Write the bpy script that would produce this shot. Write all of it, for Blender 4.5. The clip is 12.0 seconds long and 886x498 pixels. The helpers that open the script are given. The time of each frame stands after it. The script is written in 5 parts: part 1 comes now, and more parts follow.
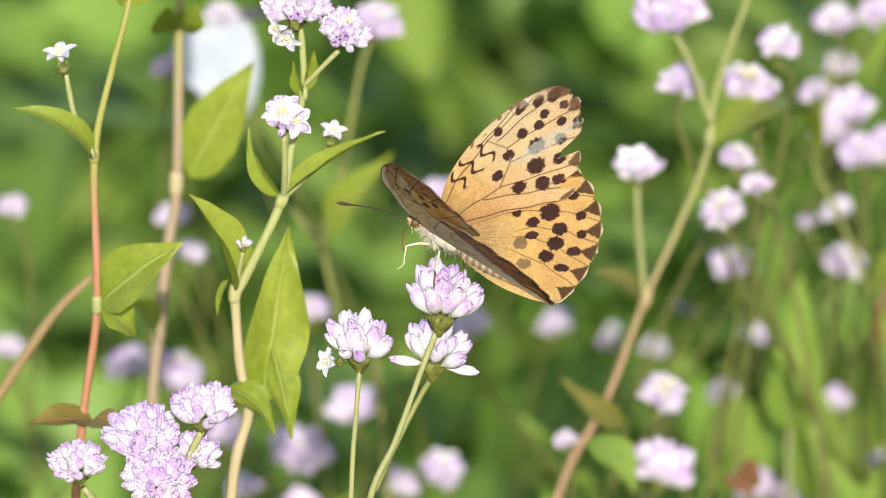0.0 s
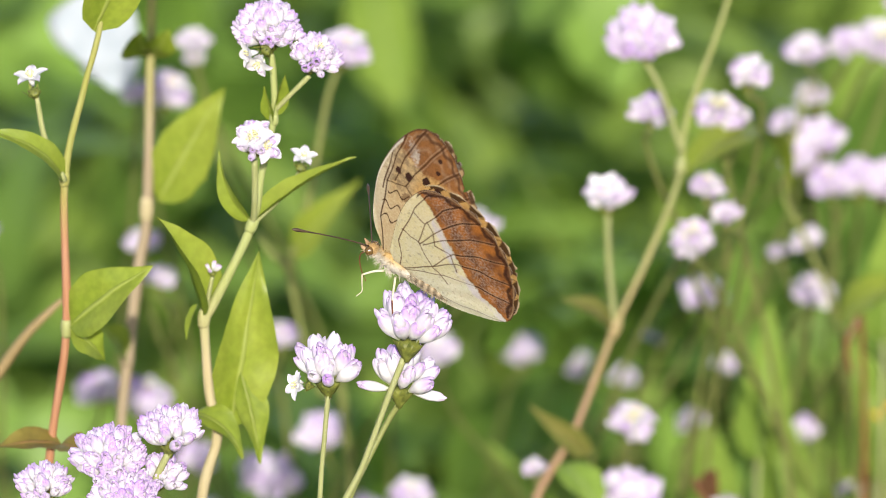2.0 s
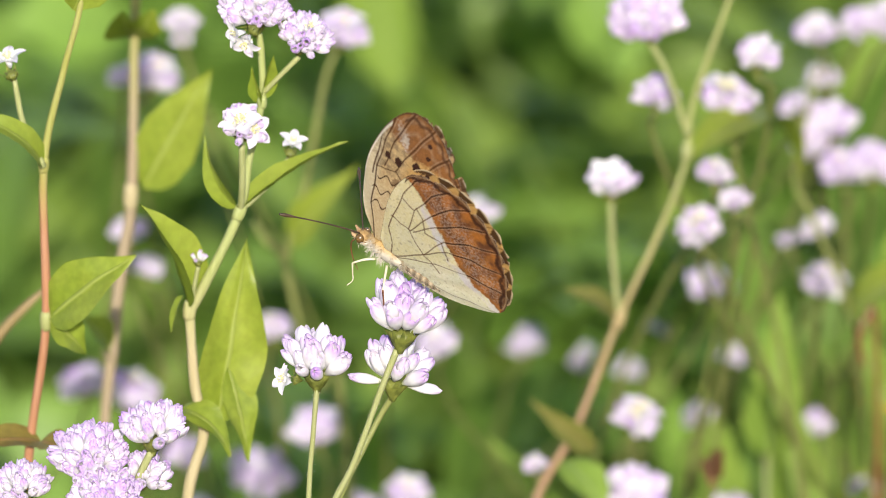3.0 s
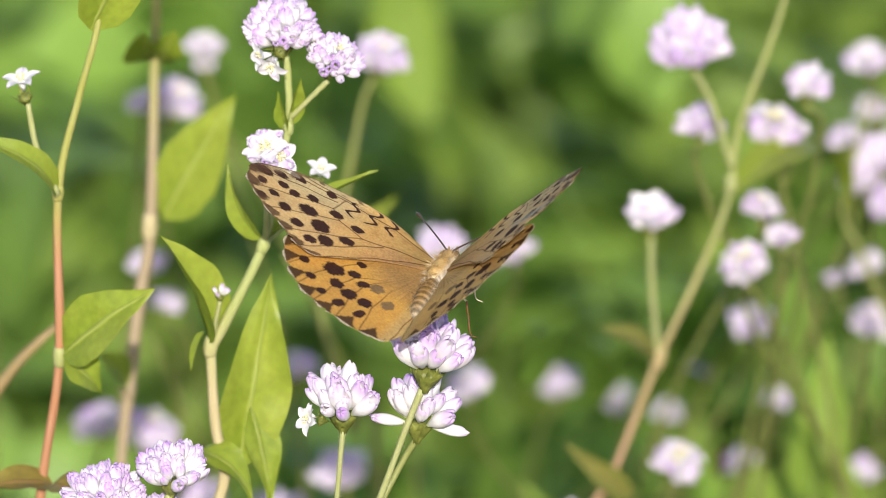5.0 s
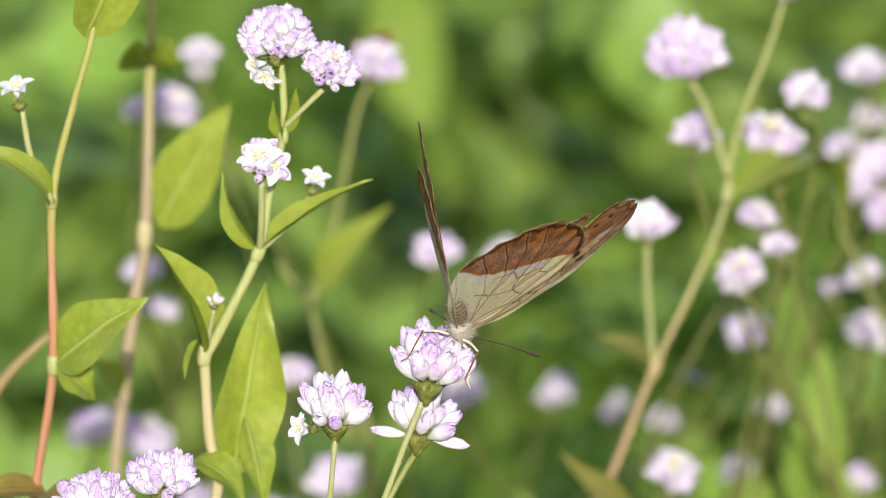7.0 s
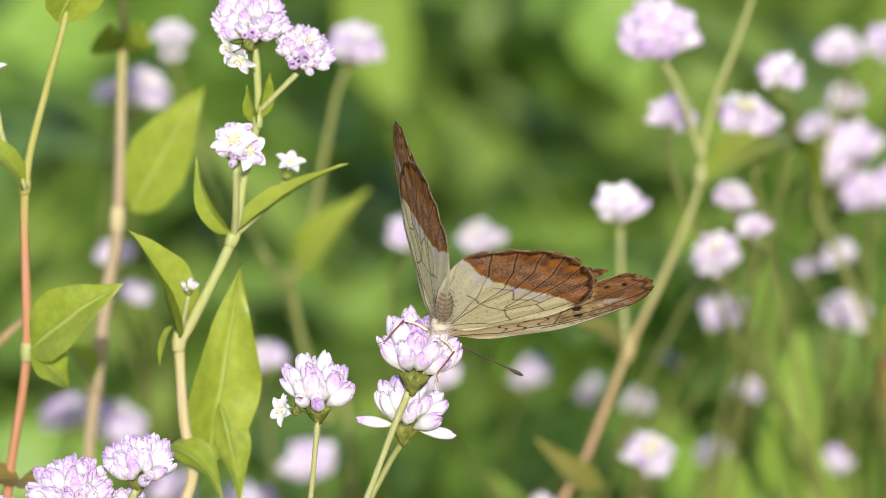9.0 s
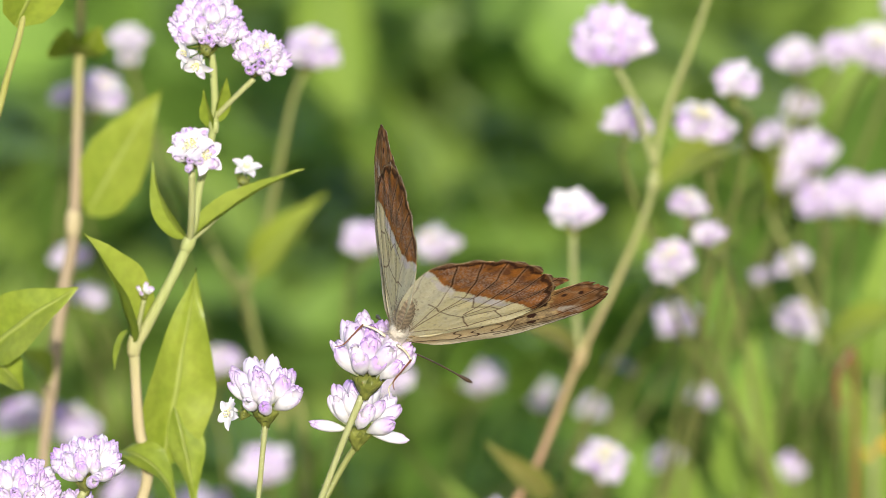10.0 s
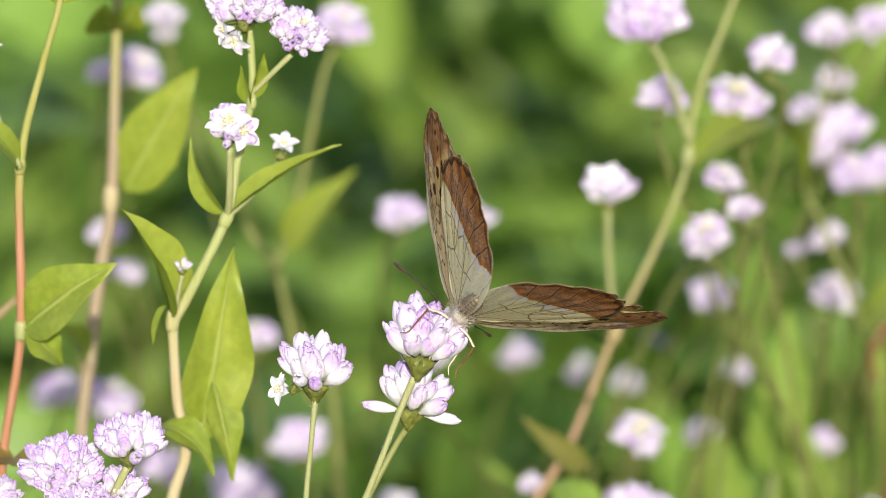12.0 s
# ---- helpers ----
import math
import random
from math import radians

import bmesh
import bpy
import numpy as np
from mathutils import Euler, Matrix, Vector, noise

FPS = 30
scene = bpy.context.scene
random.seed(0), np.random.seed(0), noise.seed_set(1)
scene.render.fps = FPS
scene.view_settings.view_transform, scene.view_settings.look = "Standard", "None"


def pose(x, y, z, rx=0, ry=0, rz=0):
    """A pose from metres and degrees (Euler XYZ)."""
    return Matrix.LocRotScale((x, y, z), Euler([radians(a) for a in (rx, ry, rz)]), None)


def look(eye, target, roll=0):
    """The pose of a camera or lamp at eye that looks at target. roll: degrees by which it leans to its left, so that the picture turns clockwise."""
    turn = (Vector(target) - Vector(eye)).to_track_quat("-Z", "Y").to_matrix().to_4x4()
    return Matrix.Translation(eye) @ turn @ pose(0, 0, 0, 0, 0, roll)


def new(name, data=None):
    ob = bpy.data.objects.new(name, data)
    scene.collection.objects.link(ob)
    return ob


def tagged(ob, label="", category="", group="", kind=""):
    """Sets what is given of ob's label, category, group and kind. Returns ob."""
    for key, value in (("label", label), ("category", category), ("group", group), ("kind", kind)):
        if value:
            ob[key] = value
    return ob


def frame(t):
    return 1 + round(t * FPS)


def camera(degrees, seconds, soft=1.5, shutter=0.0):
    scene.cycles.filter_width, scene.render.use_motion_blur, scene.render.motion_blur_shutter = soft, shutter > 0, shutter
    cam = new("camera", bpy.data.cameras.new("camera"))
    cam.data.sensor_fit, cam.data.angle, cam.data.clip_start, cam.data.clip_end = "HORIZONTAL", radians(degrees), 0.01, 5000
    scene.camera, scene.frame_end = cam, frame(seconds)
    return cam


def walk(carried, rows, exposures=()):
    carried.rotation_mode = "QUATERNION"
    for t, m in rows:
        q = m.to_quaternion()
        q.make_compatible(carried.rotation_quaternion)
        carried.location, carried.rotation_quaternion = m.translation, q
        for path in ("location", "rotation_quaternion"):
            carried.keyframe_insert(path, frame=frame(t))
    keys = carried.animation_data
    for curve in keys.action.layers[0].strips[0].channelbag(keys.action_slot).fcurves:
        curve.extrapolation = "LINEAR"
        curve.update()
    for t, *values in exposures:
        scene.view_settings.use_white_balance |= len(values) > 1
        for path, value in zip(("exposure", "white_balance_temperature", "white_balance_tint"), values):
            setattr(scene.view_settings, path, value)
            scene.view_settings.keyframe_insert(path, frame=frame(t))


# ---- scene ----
# A worn fritillary butterfly feeding on a smartweed bloom in a sunny meadow. Plan in millimetres, built in metres.
MM = 0.001

cam = camera(5.687, 12.0, soft=0.65)
PATH = [
    (0.0, pose(0.0003, -1.4107, 1.1333, 69.895, 0.447, -0.050)),
    (0.5, pose(0.0001, -1.4080, 1.1322, 69.934, 0.365, -0.153)),
    (1.0, pose(0.0012, -1.4129, 1.1325, 70.056, 0.443, -0.080)),
    (1.5, pose(0.0017, -1.4133, 1.1321, 70.072, 0.260, -0.029)),
    (2.0, pose(0.0008, -1.4124, 1.1319, 70.132, 0.042, -0.091)),
    (2.5, pose(0.0024, -1.3789, 1.1193, 70.148, 0.053, 0.015)),
    (3.0, pose(0.0026, -1.3511, 1.1099, 70.052, 0.131, -0.081)),
    (3.2, pose(0.0026, -1.3039, 1.0921, 70.096, 0.272, -0.080)),
    (4.8, pose(0.0004, -1.2810, 1.0836, 70.340, -0.204, 0.159)),
    (5.0, pose(0.0004, -1.2810, 1.0836, 70.311, -0.204, 0.182)),
    (5.5, pose(0.0017, -1.2802, 1.0845, 70.175, -0.069, 0.290)),
    (6.0, pose(0.0019, -1.2792, 1.0842, 70.215, -0.176, 0.373)),
    (6.5, pose(0.0021, -1.2822, 1.0855, 70.302, -0.325, 0.341)),
    (7.0, pose(0.0016, -1.2778, 1.0842, 70.304, -0.373, 0.259)),
    (7.2, pose(0.0016, -1.2778, 1.0842, 70.253, -0.363, 0.229)),
    (8.8, pose(-0.0003, -1.2693, 1.0830, 70.100, -0.253, 0.001)),
    (9.0, pose(-0.0003, -1.2693, 1.0830, 70.134, -0.253, -0.032)),
    (9.5, pose(-0.0006, -1.2674, 1.0825, 70.164, -0.510, -0.133)),
    (10.0, pose(-0.0006, -1.2711, 1.0841, 70.157, -0.669, -0.199)),
    (10.5, pose(-0.0034, -1.2771, 1.0874, 70.041, -0.624, -0.187)),
    (11.0, pose(-0.0011, -1.2762, 1.0852, 70.027, -0.556, -0.065)),
    (11.5, pose(-0.0032, -1.2807, 1.0870, 70.009, -0.260, -0.225)),
    (12.0, pose(-0.0021, -1.2758, 1.0858, 69.993, -0.491, -0.074)),
]
walk(cam, PATH, exposures=((0.0, 0.63), (12.0, 0.63)))
cam.data.dof.use_dof = True
cam.data.dof.aperture_fstop = 25.0

# ---- sun and sky ----
TO_SUN = Vector((0.03, -0.90, 0.41)).normalized()
world = bpy.data.worlds.new("sky")
scene.world = world
world.use_nodes = True
wn = world.node_tree
sky = wn.nodes.new("ShaderNodeTexSky")
sky.sky_type = "NISHITA"
sky.sun_disc = False
sky.sun_elevation = math.asin(TO_SUN.z)
sky.sun_rotation = math.atan2(TO_SUN.x, TO_SUN.y)
wn.links.new(sky.outputs[0], wn.nodes["Background"].inputs[0])
wn.nodes["Background"].inputs[1].default_value = 0.13
sun = new("sun", bpy.data.lights.new("sun", "SUN"))
sun.data.energy = 4.25
sun.data.angle = radians(0.53)
sun.data.color = (1.0, 0.93, 0.82)
sun.matrix_world = look((0, 0, 3), Vector((0, 0, 3)) - TO_SUN)


# ---- materials ----
def material(name):
    mat = bpy.data.materials.new(name)
    mat.use_nodes = True
    nt = mat.node_tree
    nt.nodes.clear()
    out = nt.nodes.new("ShaderNodeOutputMaterial")
    return mat, nt, out


def node(nt, kind, **inputs):
    n = nt.nodes.new(kind)
    for key, value in inputs.items():
        n.inputs[key.replace("_", " ")].default_value = value
    return n


def ramp(nt, source, stops):
    n = nt.nodes.new("ShaderNodeValToRGB")
    while len(n.color_ramp.elements) < len(stops):
        n.color_ramp.elements.new(0.5)
    for el, (at, col) in zip(n.color_ramp.elements, stops):
        el.position, el.color = at, (*col, 1)
    nt.links.new(source, n.inputs[0])
    return n.outputs[0]


def mixed(nt, factor, a, b, blend="MIX"):
    n = nt.nodes.new("ShaderNodeMix")
    n.data_type, n.blend_type = "RGBA", blend
    for socket, value in ((n.inputs[0], factor), (n.inputs[6], a), (n.inputs[7], b)):
        if isinstance(value, bpy.types.NodeSocket):
            nt.links.new(value, socket)
        else:
            socket.default_value = (*value, 1) if isinstance(value, tuple) else value
    return n.outputs[2]


def leafy(nt, out, colour, rough=0.5, through_share=0.3, through_tint=(1.0, 1.0, 0.6), bump=None, spec=0.4):
    """Plant tissue: a glossy skin over a body that lets part of the light through."""
    skin = node(nt, "ShaderNodeBsdfPrincipled", Roughness=rough)
    skin.inputs["Specular IOR Level"].default_value = spec
    back = nt.nodes.new("ShaderNodeBsdfTranslucent")
    mix = node(nt, "ShaderNodeMixShader", Fac=through_share)
    nt.links.new(colour, skin.inputs["Base Color"])
    nt.links.new(mixed(nt, 1.0, colour, through_tint, "MULTIPLY"), back.inputs[0])
    if bump is not None:
        b = node(nt, "ShaderNodeBump", Strength=0.5, Distance=0.0004)
        nt.links.new(bump, b.inputs["Height"])
        nt.links.new(b.outputs[0], skin.inputs["Normal"])
    nt.links.new(skin.outputs[0], mix.inputs[1])
    nt.links.new(back.outputs[0], mix.inputs[2])
    nt.links.new(mix.outputs[0], out.inputs[0])


def noise_at(nt, scale, detail=3.0, space="Object"):
    tc = nt.nodes.new("ShaderNodeTexCoord")
    n = node(nt, "ShaderNodeTexNoise", Scale=scale, Detail=detail)
    nt.links.new(tc.outputs[space], n.inputs["Vector"])
    return n.outputs["Fac"]


def petal_material(name, pale, tip, low, high):
    mat, nt, out = material(name)
    at = nt.nodes.new("ShaderNodeAttribute")
    at.attribute_name = "along"
    info = nt.nodes.new("ShaderNodeObjectInfo")
    fac = nt.nodes.new("ShaderNodeMapRange")
    fac.interpolation_type = "SMOOTHSTEP"
    fac.inputs["From Min"].default_value, fac.inputs["From Max"].default_value = low, high
    nt.links.new(at.outputs["Fac"], fac.inputs["Value"])
    amount = nt.nodes.new("ShaderNodeMath")
    amount.operation = "MULTIPLY_ADD"
    amount.inputs[1].default_value, amount.inputs[2].default_value = 0.66, 0.25
    nt.links.new(info.outputs["Random"], amount.inputs[0])
    mul = nt.nodes.new("ShaderNodeMath")
    mul.operation = "MULTIPLY"
    nt.links.new(fac.outputs[0], mul.inputs[0])
    nt.links.new(amount.outputs[0], mul.inputs[1])
    streak = noise_at(nt, 900.0, 2.0)
    base = mixed(nt, streak, pale, tuple(c * 0.86 for c in pale))
    col = mixed(nt, mul.outputs[0], base, tip)
    green = nt.nodes.new("ShaderNodeMapRange")
    green.inputs["From Min"].default_value, green.inputs["From Max"].default_value = 0.22, 0.0
    nt.links.new(at.outputs["Fac"], green.inputs["Value"])
    col = mixed(nt, green.outputs[0], col, (0.55, 0.62, 0.30))
    leafy(nt, out, col, 0.45, 0.28, (1.0, 0.96, 1.0), streak, 0.35)
    return mat


def leaf_material(name, dark, light, vein, share=0.33, spec=0.4, glow=(1.0, 1.0, 0.42), wild=False):
    mat, nt, out = material(name)
    uv = nt.nodes.new("ShaderNodeUVMap")
    uv.uv_map = "blade"
    sep = nt.nodes.new("ShaderNodeSeparateXYZ")
    nt.links.new(uv.outputs[0], sep.inputs[0])
    side = nt.nodes.new("ShaderNodeMath")
    side.operation = "ABSOLUTE"
    nt.links.new(sep.outputs[1], side.inputs[0])
    # side veins run forward from the midrib
    run = nt.nodes.new("ShaderNodeMath")
    run.operation = "MULTIPLY_ADD"
    run.inputs[1].default_value = -0.22
    nt.links.new(side.outputs[0], run.inputs[0])
    nt.links.new(sep.outputs[0], run.inputs[2])
    wave = nt.nodes.new("ShaderNodeMath")
    wave.operation = "PINGPONG"
    wave.inputs[1].default_value = 0.055
    nt.links.new(run.outputs[0], wave.inputs[0])
    lines = nt.nodes.new("ShaderNodeMapRange")
    lines.interpolation_type = "SMOOTHSTEP"
    lines.inputs["From Min"].default_value, lines.inputs["From Max"].default_value = 0.010, 0.0
    nt.links.new(wave.outputs[0], lines.inputs["Value"])
    rib = nt.nodes.new("ShaderNodeMapRange")
    rib.interpolation_type = "SMOOTHSTEP"
    rib.inputs["From Min"].default_value, rib.inputs["From Max"].default_value = 0.10, 0.02
    nt.links.new(side.outputs[0], rib.inputs["Value"])
    both = nt.nodes.new("ShaderNodeMath")
    both.operation = "MAXIMUM"
    half = nt.nodes.new("ShaderNodeMath")
    half.operation = "MULTIPLY"
    half.inputs[1].default_value = 0.10
    nt.links.new(lines.outputs[0], half.inputs[0])
    nt.links.new(half.outputs[0], both.inputs[0])
    nt.links.new(rib.outputs[0], both.inputs[1])
    blotch = noise_at(nt, 90.0, 4.0)
    col = ramp(nt, blotch, ((0.34, dark), (0.66, light)))
    fleck = noise_at(nt, 700.0, 3.0)
    col = mixed(nt, 0.16, col, ramp(nt, fleck, ((0.38, (0.25, 0.25, 0.25)), (0.62, (0.75, 0.75, 0.75)))), "OVERLAY")
    info = nt.nodes.new("ShaderNodeObjectInfo")
    col = mixed(nt, info.outputs["Random"], col, mixed(nt, 0.35, col, light))
    geo = nt.nodes.new("ShaderNodeNewGeometry")
    if wild:
        # noise patches of darker and lighter green
        patch = node(nt, "ShaderNodeTexNoise", Scale=13.0, Detail=3.0)
        nt.links.new(geo.outputs["Position"], patch.inputs["Vector"])
        col = mixed(nt, 1.0, col, ramp(nt, patch.outputs["Fac"], ((0.34, (0.95, 0.98, 0.90)), (0.66, (1.7, 1.58, 1.22)))), "MULTIPLY")
        col = mixed(nt, geo.outputs["Random Per Island"], mixed(nt, 0.75, col, tuple(c * 0.55 for c in dark)), mixed(nt, 0.8, col, tuple(c * 1.25 for c in light)))
    col = mixed(nt, both.outputs[0], col, vein)
    leafy(nt, out, col, 0.42, share, glow, both.outputs[0], spec)
    return mat


def stem_material(name, low, high, split, fuzz=(0.75, 0.75, 0.6)):
    """Skin that turns from one colour to another at a height above the ground, with fine streaks along it."""
    mat, nt, out = material(name)
    geo = nt.nodes.new("ShaderNodeNewGeometry")
    sep = nt.nodes.new("ShaderNodeSeparateXYZ")
    nt.links.new(geo.outputs["Position"], sep.inputs[0])
    mr = nt.nodes.new("ShaderNodeMapRange")
    mr.inputs["From Min"].default_value, mr.inputs["From Max"].default_value = split
    nt.links.new(sep.outputs[2], mr.inputs["Value"])
    tc = nt.nodes.new("ShaderNodeTexCoord")
    mp = nt.nodes.new("ShaderNodeMapping")
    mp.inputs["Scale"].default_value = (1500, 1500, 90)
    nt.links.new(tc.outputs["Object"], mp.inputs[0])
    grain = node(nt, "ShaderNodeTexNoise", Scale=1.0, Detail=3.0)
    nt.links.new(mp.outputs[0], grain.inputs["Vector"])
    col = mixed(nt, mr.outputs[0], low, high)
    col = mixed(nt, 0.20, col, mixed(nt, grain.outputs["Fac"], tuple(c * 0.5 for c in high), fuzz))
    leafy(nt, out, col, 0.5, 0.12, (1, 1, 0.7), grain.outputs["Fac"], 0.35)
    return mat


def plain_material(name, dark, light, scale, rough=0.5, spec=0.4, share=0.0):
    mat, nt, out = material(name)
    n = noise_at(nt, scale, 4.0)
    leafy(nt, out, ramp(nt, n, ((0.3, dark), (0.7, light))), rough, share, (1, 1, 1), n, spec)
    return mat


def scale_material(name, share):
    """Wing and body scales: colours held by the mesh, broken by fine dust-like grain."""
    mat, nt, out = material(name)
    at = nt.nodes.new("ShaderNodeVertexColor")
    at.layer_name = "scales"
    n = noise_at(nt, 2600.0, 2.0)
    wear = noise_at(nt, 260.0, 4.0)
    col = mixed(nt, 0.42, at.outputs[0], mixed(nt, n, (0.0, 0.0, 0.0), (1.0, 1.0, 1.0)), "OVERLAY")
    col = mixed(nt, 0.34, col, mixed(nt, wear, (0.2, 0.2, 0.2), (0.8, 0.8, 0.8)), "OVERLAY")
    glow = nt.nodes.new("ShaderNodeGamma")
    glow.inputs[1].default_value = 0.88
    nt.links.new(col, glow.inputs[0])
    skin = node(nt, "ShaderNodeBsdfPrincipled", Roughness=0.55)
    skin.inputs["Specular IOR Level"].default_value = 0.14
    back = nt.nodes.new("ShaderNodeBsdfTranslucent")
    mix = node(nt, "ShaderNodeMixShader", Fac=share)
    nt.links.new(col, skin.inputs["Base Color"])
    nt.links.new(glow.outputs[0], back.inputs[0])
    nt.links.new(skin.outputs[0], mix.inputs[1])
    nt.links.new(back.outputs[0], mix.inputs[2])
    nt.links.new(mix.outputs[0], out.inputs[0])
    return mat


PETAL = petal_material("smartweed_petal", (0.81, 0.80, 0.82), (0.48, 0.26, 0.67), 0.58, 0.98)
PETAL_OPEN = petal_material("open_petal", (0.78, 0.775, 0.79), (0.68, 0.54, 0.77), 0.5, 1.1)
POLLEN = plain_material("pollen", (0.75, 0.66, 0.25), (0.85, 0.82, 0.5), 900.0, 0.7, 0.2)
CALYX = plain_material("calyx", (0.08, 0.10, 0.02), (0.25, 0.27, 0.055), 700.0, 0.5, 0.4, 0.2)
LEAF = leaf_material("smartweed_leaf", (0.19, 0.26, 0.024), (0.31, 0.36, 0.05), (0.34, 0.39, 0.09), 0.36, 0.4, (1.0, 1.0, 0.42))
LEAF_DRY = leaf_material("withering_leaf", (0.20, 0.13, 0.03), (0.26, 0.24, 0.05), (0.36, 0.20, 0.08))
LEAF_FAR = leaf_material("meadow_leaf", (0.112, 0.212, 0.042), (0.215, 0.340, 0.062), (0.18, 0.28, 0.07), 0.38, 0.25, (0.85, 1.0, 0.5), True)
LEAF_OLIVE = leaf_material("olive_leaf", (0.12, 0.135, 0.03), (0.21, 0.20, 0.05), (0.27, 0.20, 0.08), 0.3, 0.3)
LEAF_PALE = leaf_material("young_meadow_leaf", (0.145, 0.24, 0.036), (0.255, 0.355, 0.065), (0.30, 0.40, 0.13), 0.33, 0.3, (0.85, 1.0, 0.5))
STEM_GREEN = stem_material("green_stem", (0.22, 0.24, 0.07), (0.28, 0.30, 0.095), (0.50, 0.62))
STEM_PALE = stem_material("pale_stem", (0.43, 0.34, 0.18), (0.30, 0.34, 0.09), (0.585, 0.60))
STEM_RED = stem_material("red_stem", (0.36, 0.12, 0.05), (0.27, 0.27, 0.035), (0.606, 0.618))
STEM_PINK = stem_material("pinkish_stem", (0.36, 0.18, 0.10), (0.27, 0.29, 0.075), (0.515, 0.56))
STEM_OLIVE = stem_material("olive_stem", (0.17, 0.19, 0.05), (0.22, 0.24, 0.07), (0.50, 0.60), (0.34, 0.34, 0.16))
STEM_BROWN = stem_material("brown_stem", (0.25, 0.165, 0.075), (0.27, 0.20, 0.085), (0.50, 0.60), (0.40, 0.32, 0.18))
STEM_TAN = stem_material("tan_stem", (0.30, 0.21, 0.13), (0.28, 0.28, 0.045), (0.588, 0.612))
SCALES = scale_material("wing_scales", 0.52)
FUR = scale_material("body_fur", 0.0)
DARK = plain_material("dark_chitin", (0.03, 0.02, 0.012), (0.07, 0.04, 0.02), 900.0, 0.4, 0.5)
CHITIN_PALE = plain_material("pale_leg", (0.42, 0.38, 0.23), (0.66, 0.62, 0.48), 900.0, 0.5, 0.4)
CHITIN_BROWN = plain_material("brown_leg", (0.10, 0.035, 0.015), (0.20, 0.08, 0.03), 900.0, 0.4, 0.5)
PALP = plain_material("palp_scales", (0.20, 0.11, 0.05), (0.42, 0.30, 0.18), 900.0, 0.7, 0.3)
EYE = plain_material("eye", (0.05, 0.03, 0.01), (0.16, 0.09, 0.03), 2500.0, 0.15, 0.6)
EARTH = plain_material("meadow_soil", (0.012, 0.018, 0.006), (0.03, 0.045, 0.012), 14.0, 0.95, 0.1)
WHITE_WING = plain_material("white_wing", (0.36, 0.41, 0.46), (0.48, 0.52, 0.56), 120.0, 0.6, 0.2, 0.25)
SOOT = plain_material("sooty_spot", (0.04, 0.04, 0.05), (0.09, 0.09, 0.10), 400.0, 0.7, 0.2)
RUST = plain_material("rust_wing", (0.13, 0.06, 0.03), (0.20, 0.10, 0.045), 300.0, 0.7, 0.2, 0.1)
AMBER = plain_material("amber_petal", (0.75, 0.36, 0.02), (0.85, 0.50, 0.04), 300.0, 0.5, 0.3, 0.3)


# ---- mesh tools ----
def mesh_of(name, verts, faces, materials, smooth=True, slots=None):
    me = bpy.data.meshes.new(name)
    me.from_pydata([tuple(v) for v in verts], [], faces)
    for m in materials if isinstance(materials, (list, tuple)) else [materials]:
        me.materials.append(m)
    if slots is not None:
        me.polygons.foreach_set("material_index", slots)
    if smooth:
        me.polygons.foreach_set("use_smooth", [True] * len(me.polygons))
    me.update()
    return me


def part(name, me, parent, label="", m=None):
    ob = new(name, me)
    ob.parent = parent
    if m is not None:
        ob.matrix_basis = m
    if label:
        ob["label"] = label
    return ob


def glide(points, steps):
    """A smooth curve through the points."""
    pts = [Vector(p) for p in points]
    pts = [pts[0] * 2 - pts[1], *pts, pts[-1] * 2 - pts[-2]]
    out = []
    for i in range(1, len(pts) - 2):
        a, b, c, d = pts[i - 1 : i + 3]
        for k in range(steps):
            t = k / steps
            out.append(0.5 * (2 * b + (c - a) * t + (2 * a - 5 * b + 4 * c - d) * t * t + (3 * b - a - 3 * c + d) * t**3))
    return out + [pts[-2]]


def tube(points, radii, sides=10, steps=6, lumps=0.0):
    """Vertices and faces of a round stalk along points; radii run evenly from end to end."""
    line = glide(points, steps)
    verts, faces = [], []
    n = len(line)
    ref = Vector((0.31, 0.87, 0.38))
    for i, p in enumerate(line):
        d = (line[min(i + 1, n - 1)] - line[max(i - 1, 0)]).normalized()
        a = d.cross(ref).normalized()
        b = d.cross(a)
        f = i / (n - 1) * (len(radii) - 1)
        k = min(int(f), len(radii) - 2)
        r = radii[k] + (radii[k + 1] - radii[k]) * (f - k)
        r *= 1 + lumps * noise.noise(p * 180)
        for s in range(sides):
            w = 2 * math.pi * s / sides
            verts.append(p + (a * math.cos(w) + b * math.sin(w)) * r)
        if i:
            o = (i - 1) * sides
            for s in range(sides):
                t = (s + 1) % sides
                faces.append((o + s, o + t, o + sides + t, o + sides + s))
    faces.append(tuple(range(sides))[::-1])
    faces.append(tuple(range((n - 1) * sides, n * sides)))
    return verts, faces


def lathe(profile, sides, lobes=0, depth=0.0):
    verts, faces = [], []
    for z, r in profile:
        for s in range(sides):
            w = 2 * math.pi * s / sides
            k = r * (1 + depth * math.cos(lobes * w))
            verts.append(Vector((k * math.cos(w), k * math.sin(w), z)))
    for i in range(len(profile) - 1):
        for s in range(sides):
            t = (s + 1) % sides
            faces.append((i * sides + s, i * sides + t, (i + 1) * sides + t, (i + 1) * sides + s))
    faces.append(tuple(range(sides))[::-1])
    faces.append(tuple(range((len(profile) - 1) * sides, len(profile) * sides)))
    return verts, faces


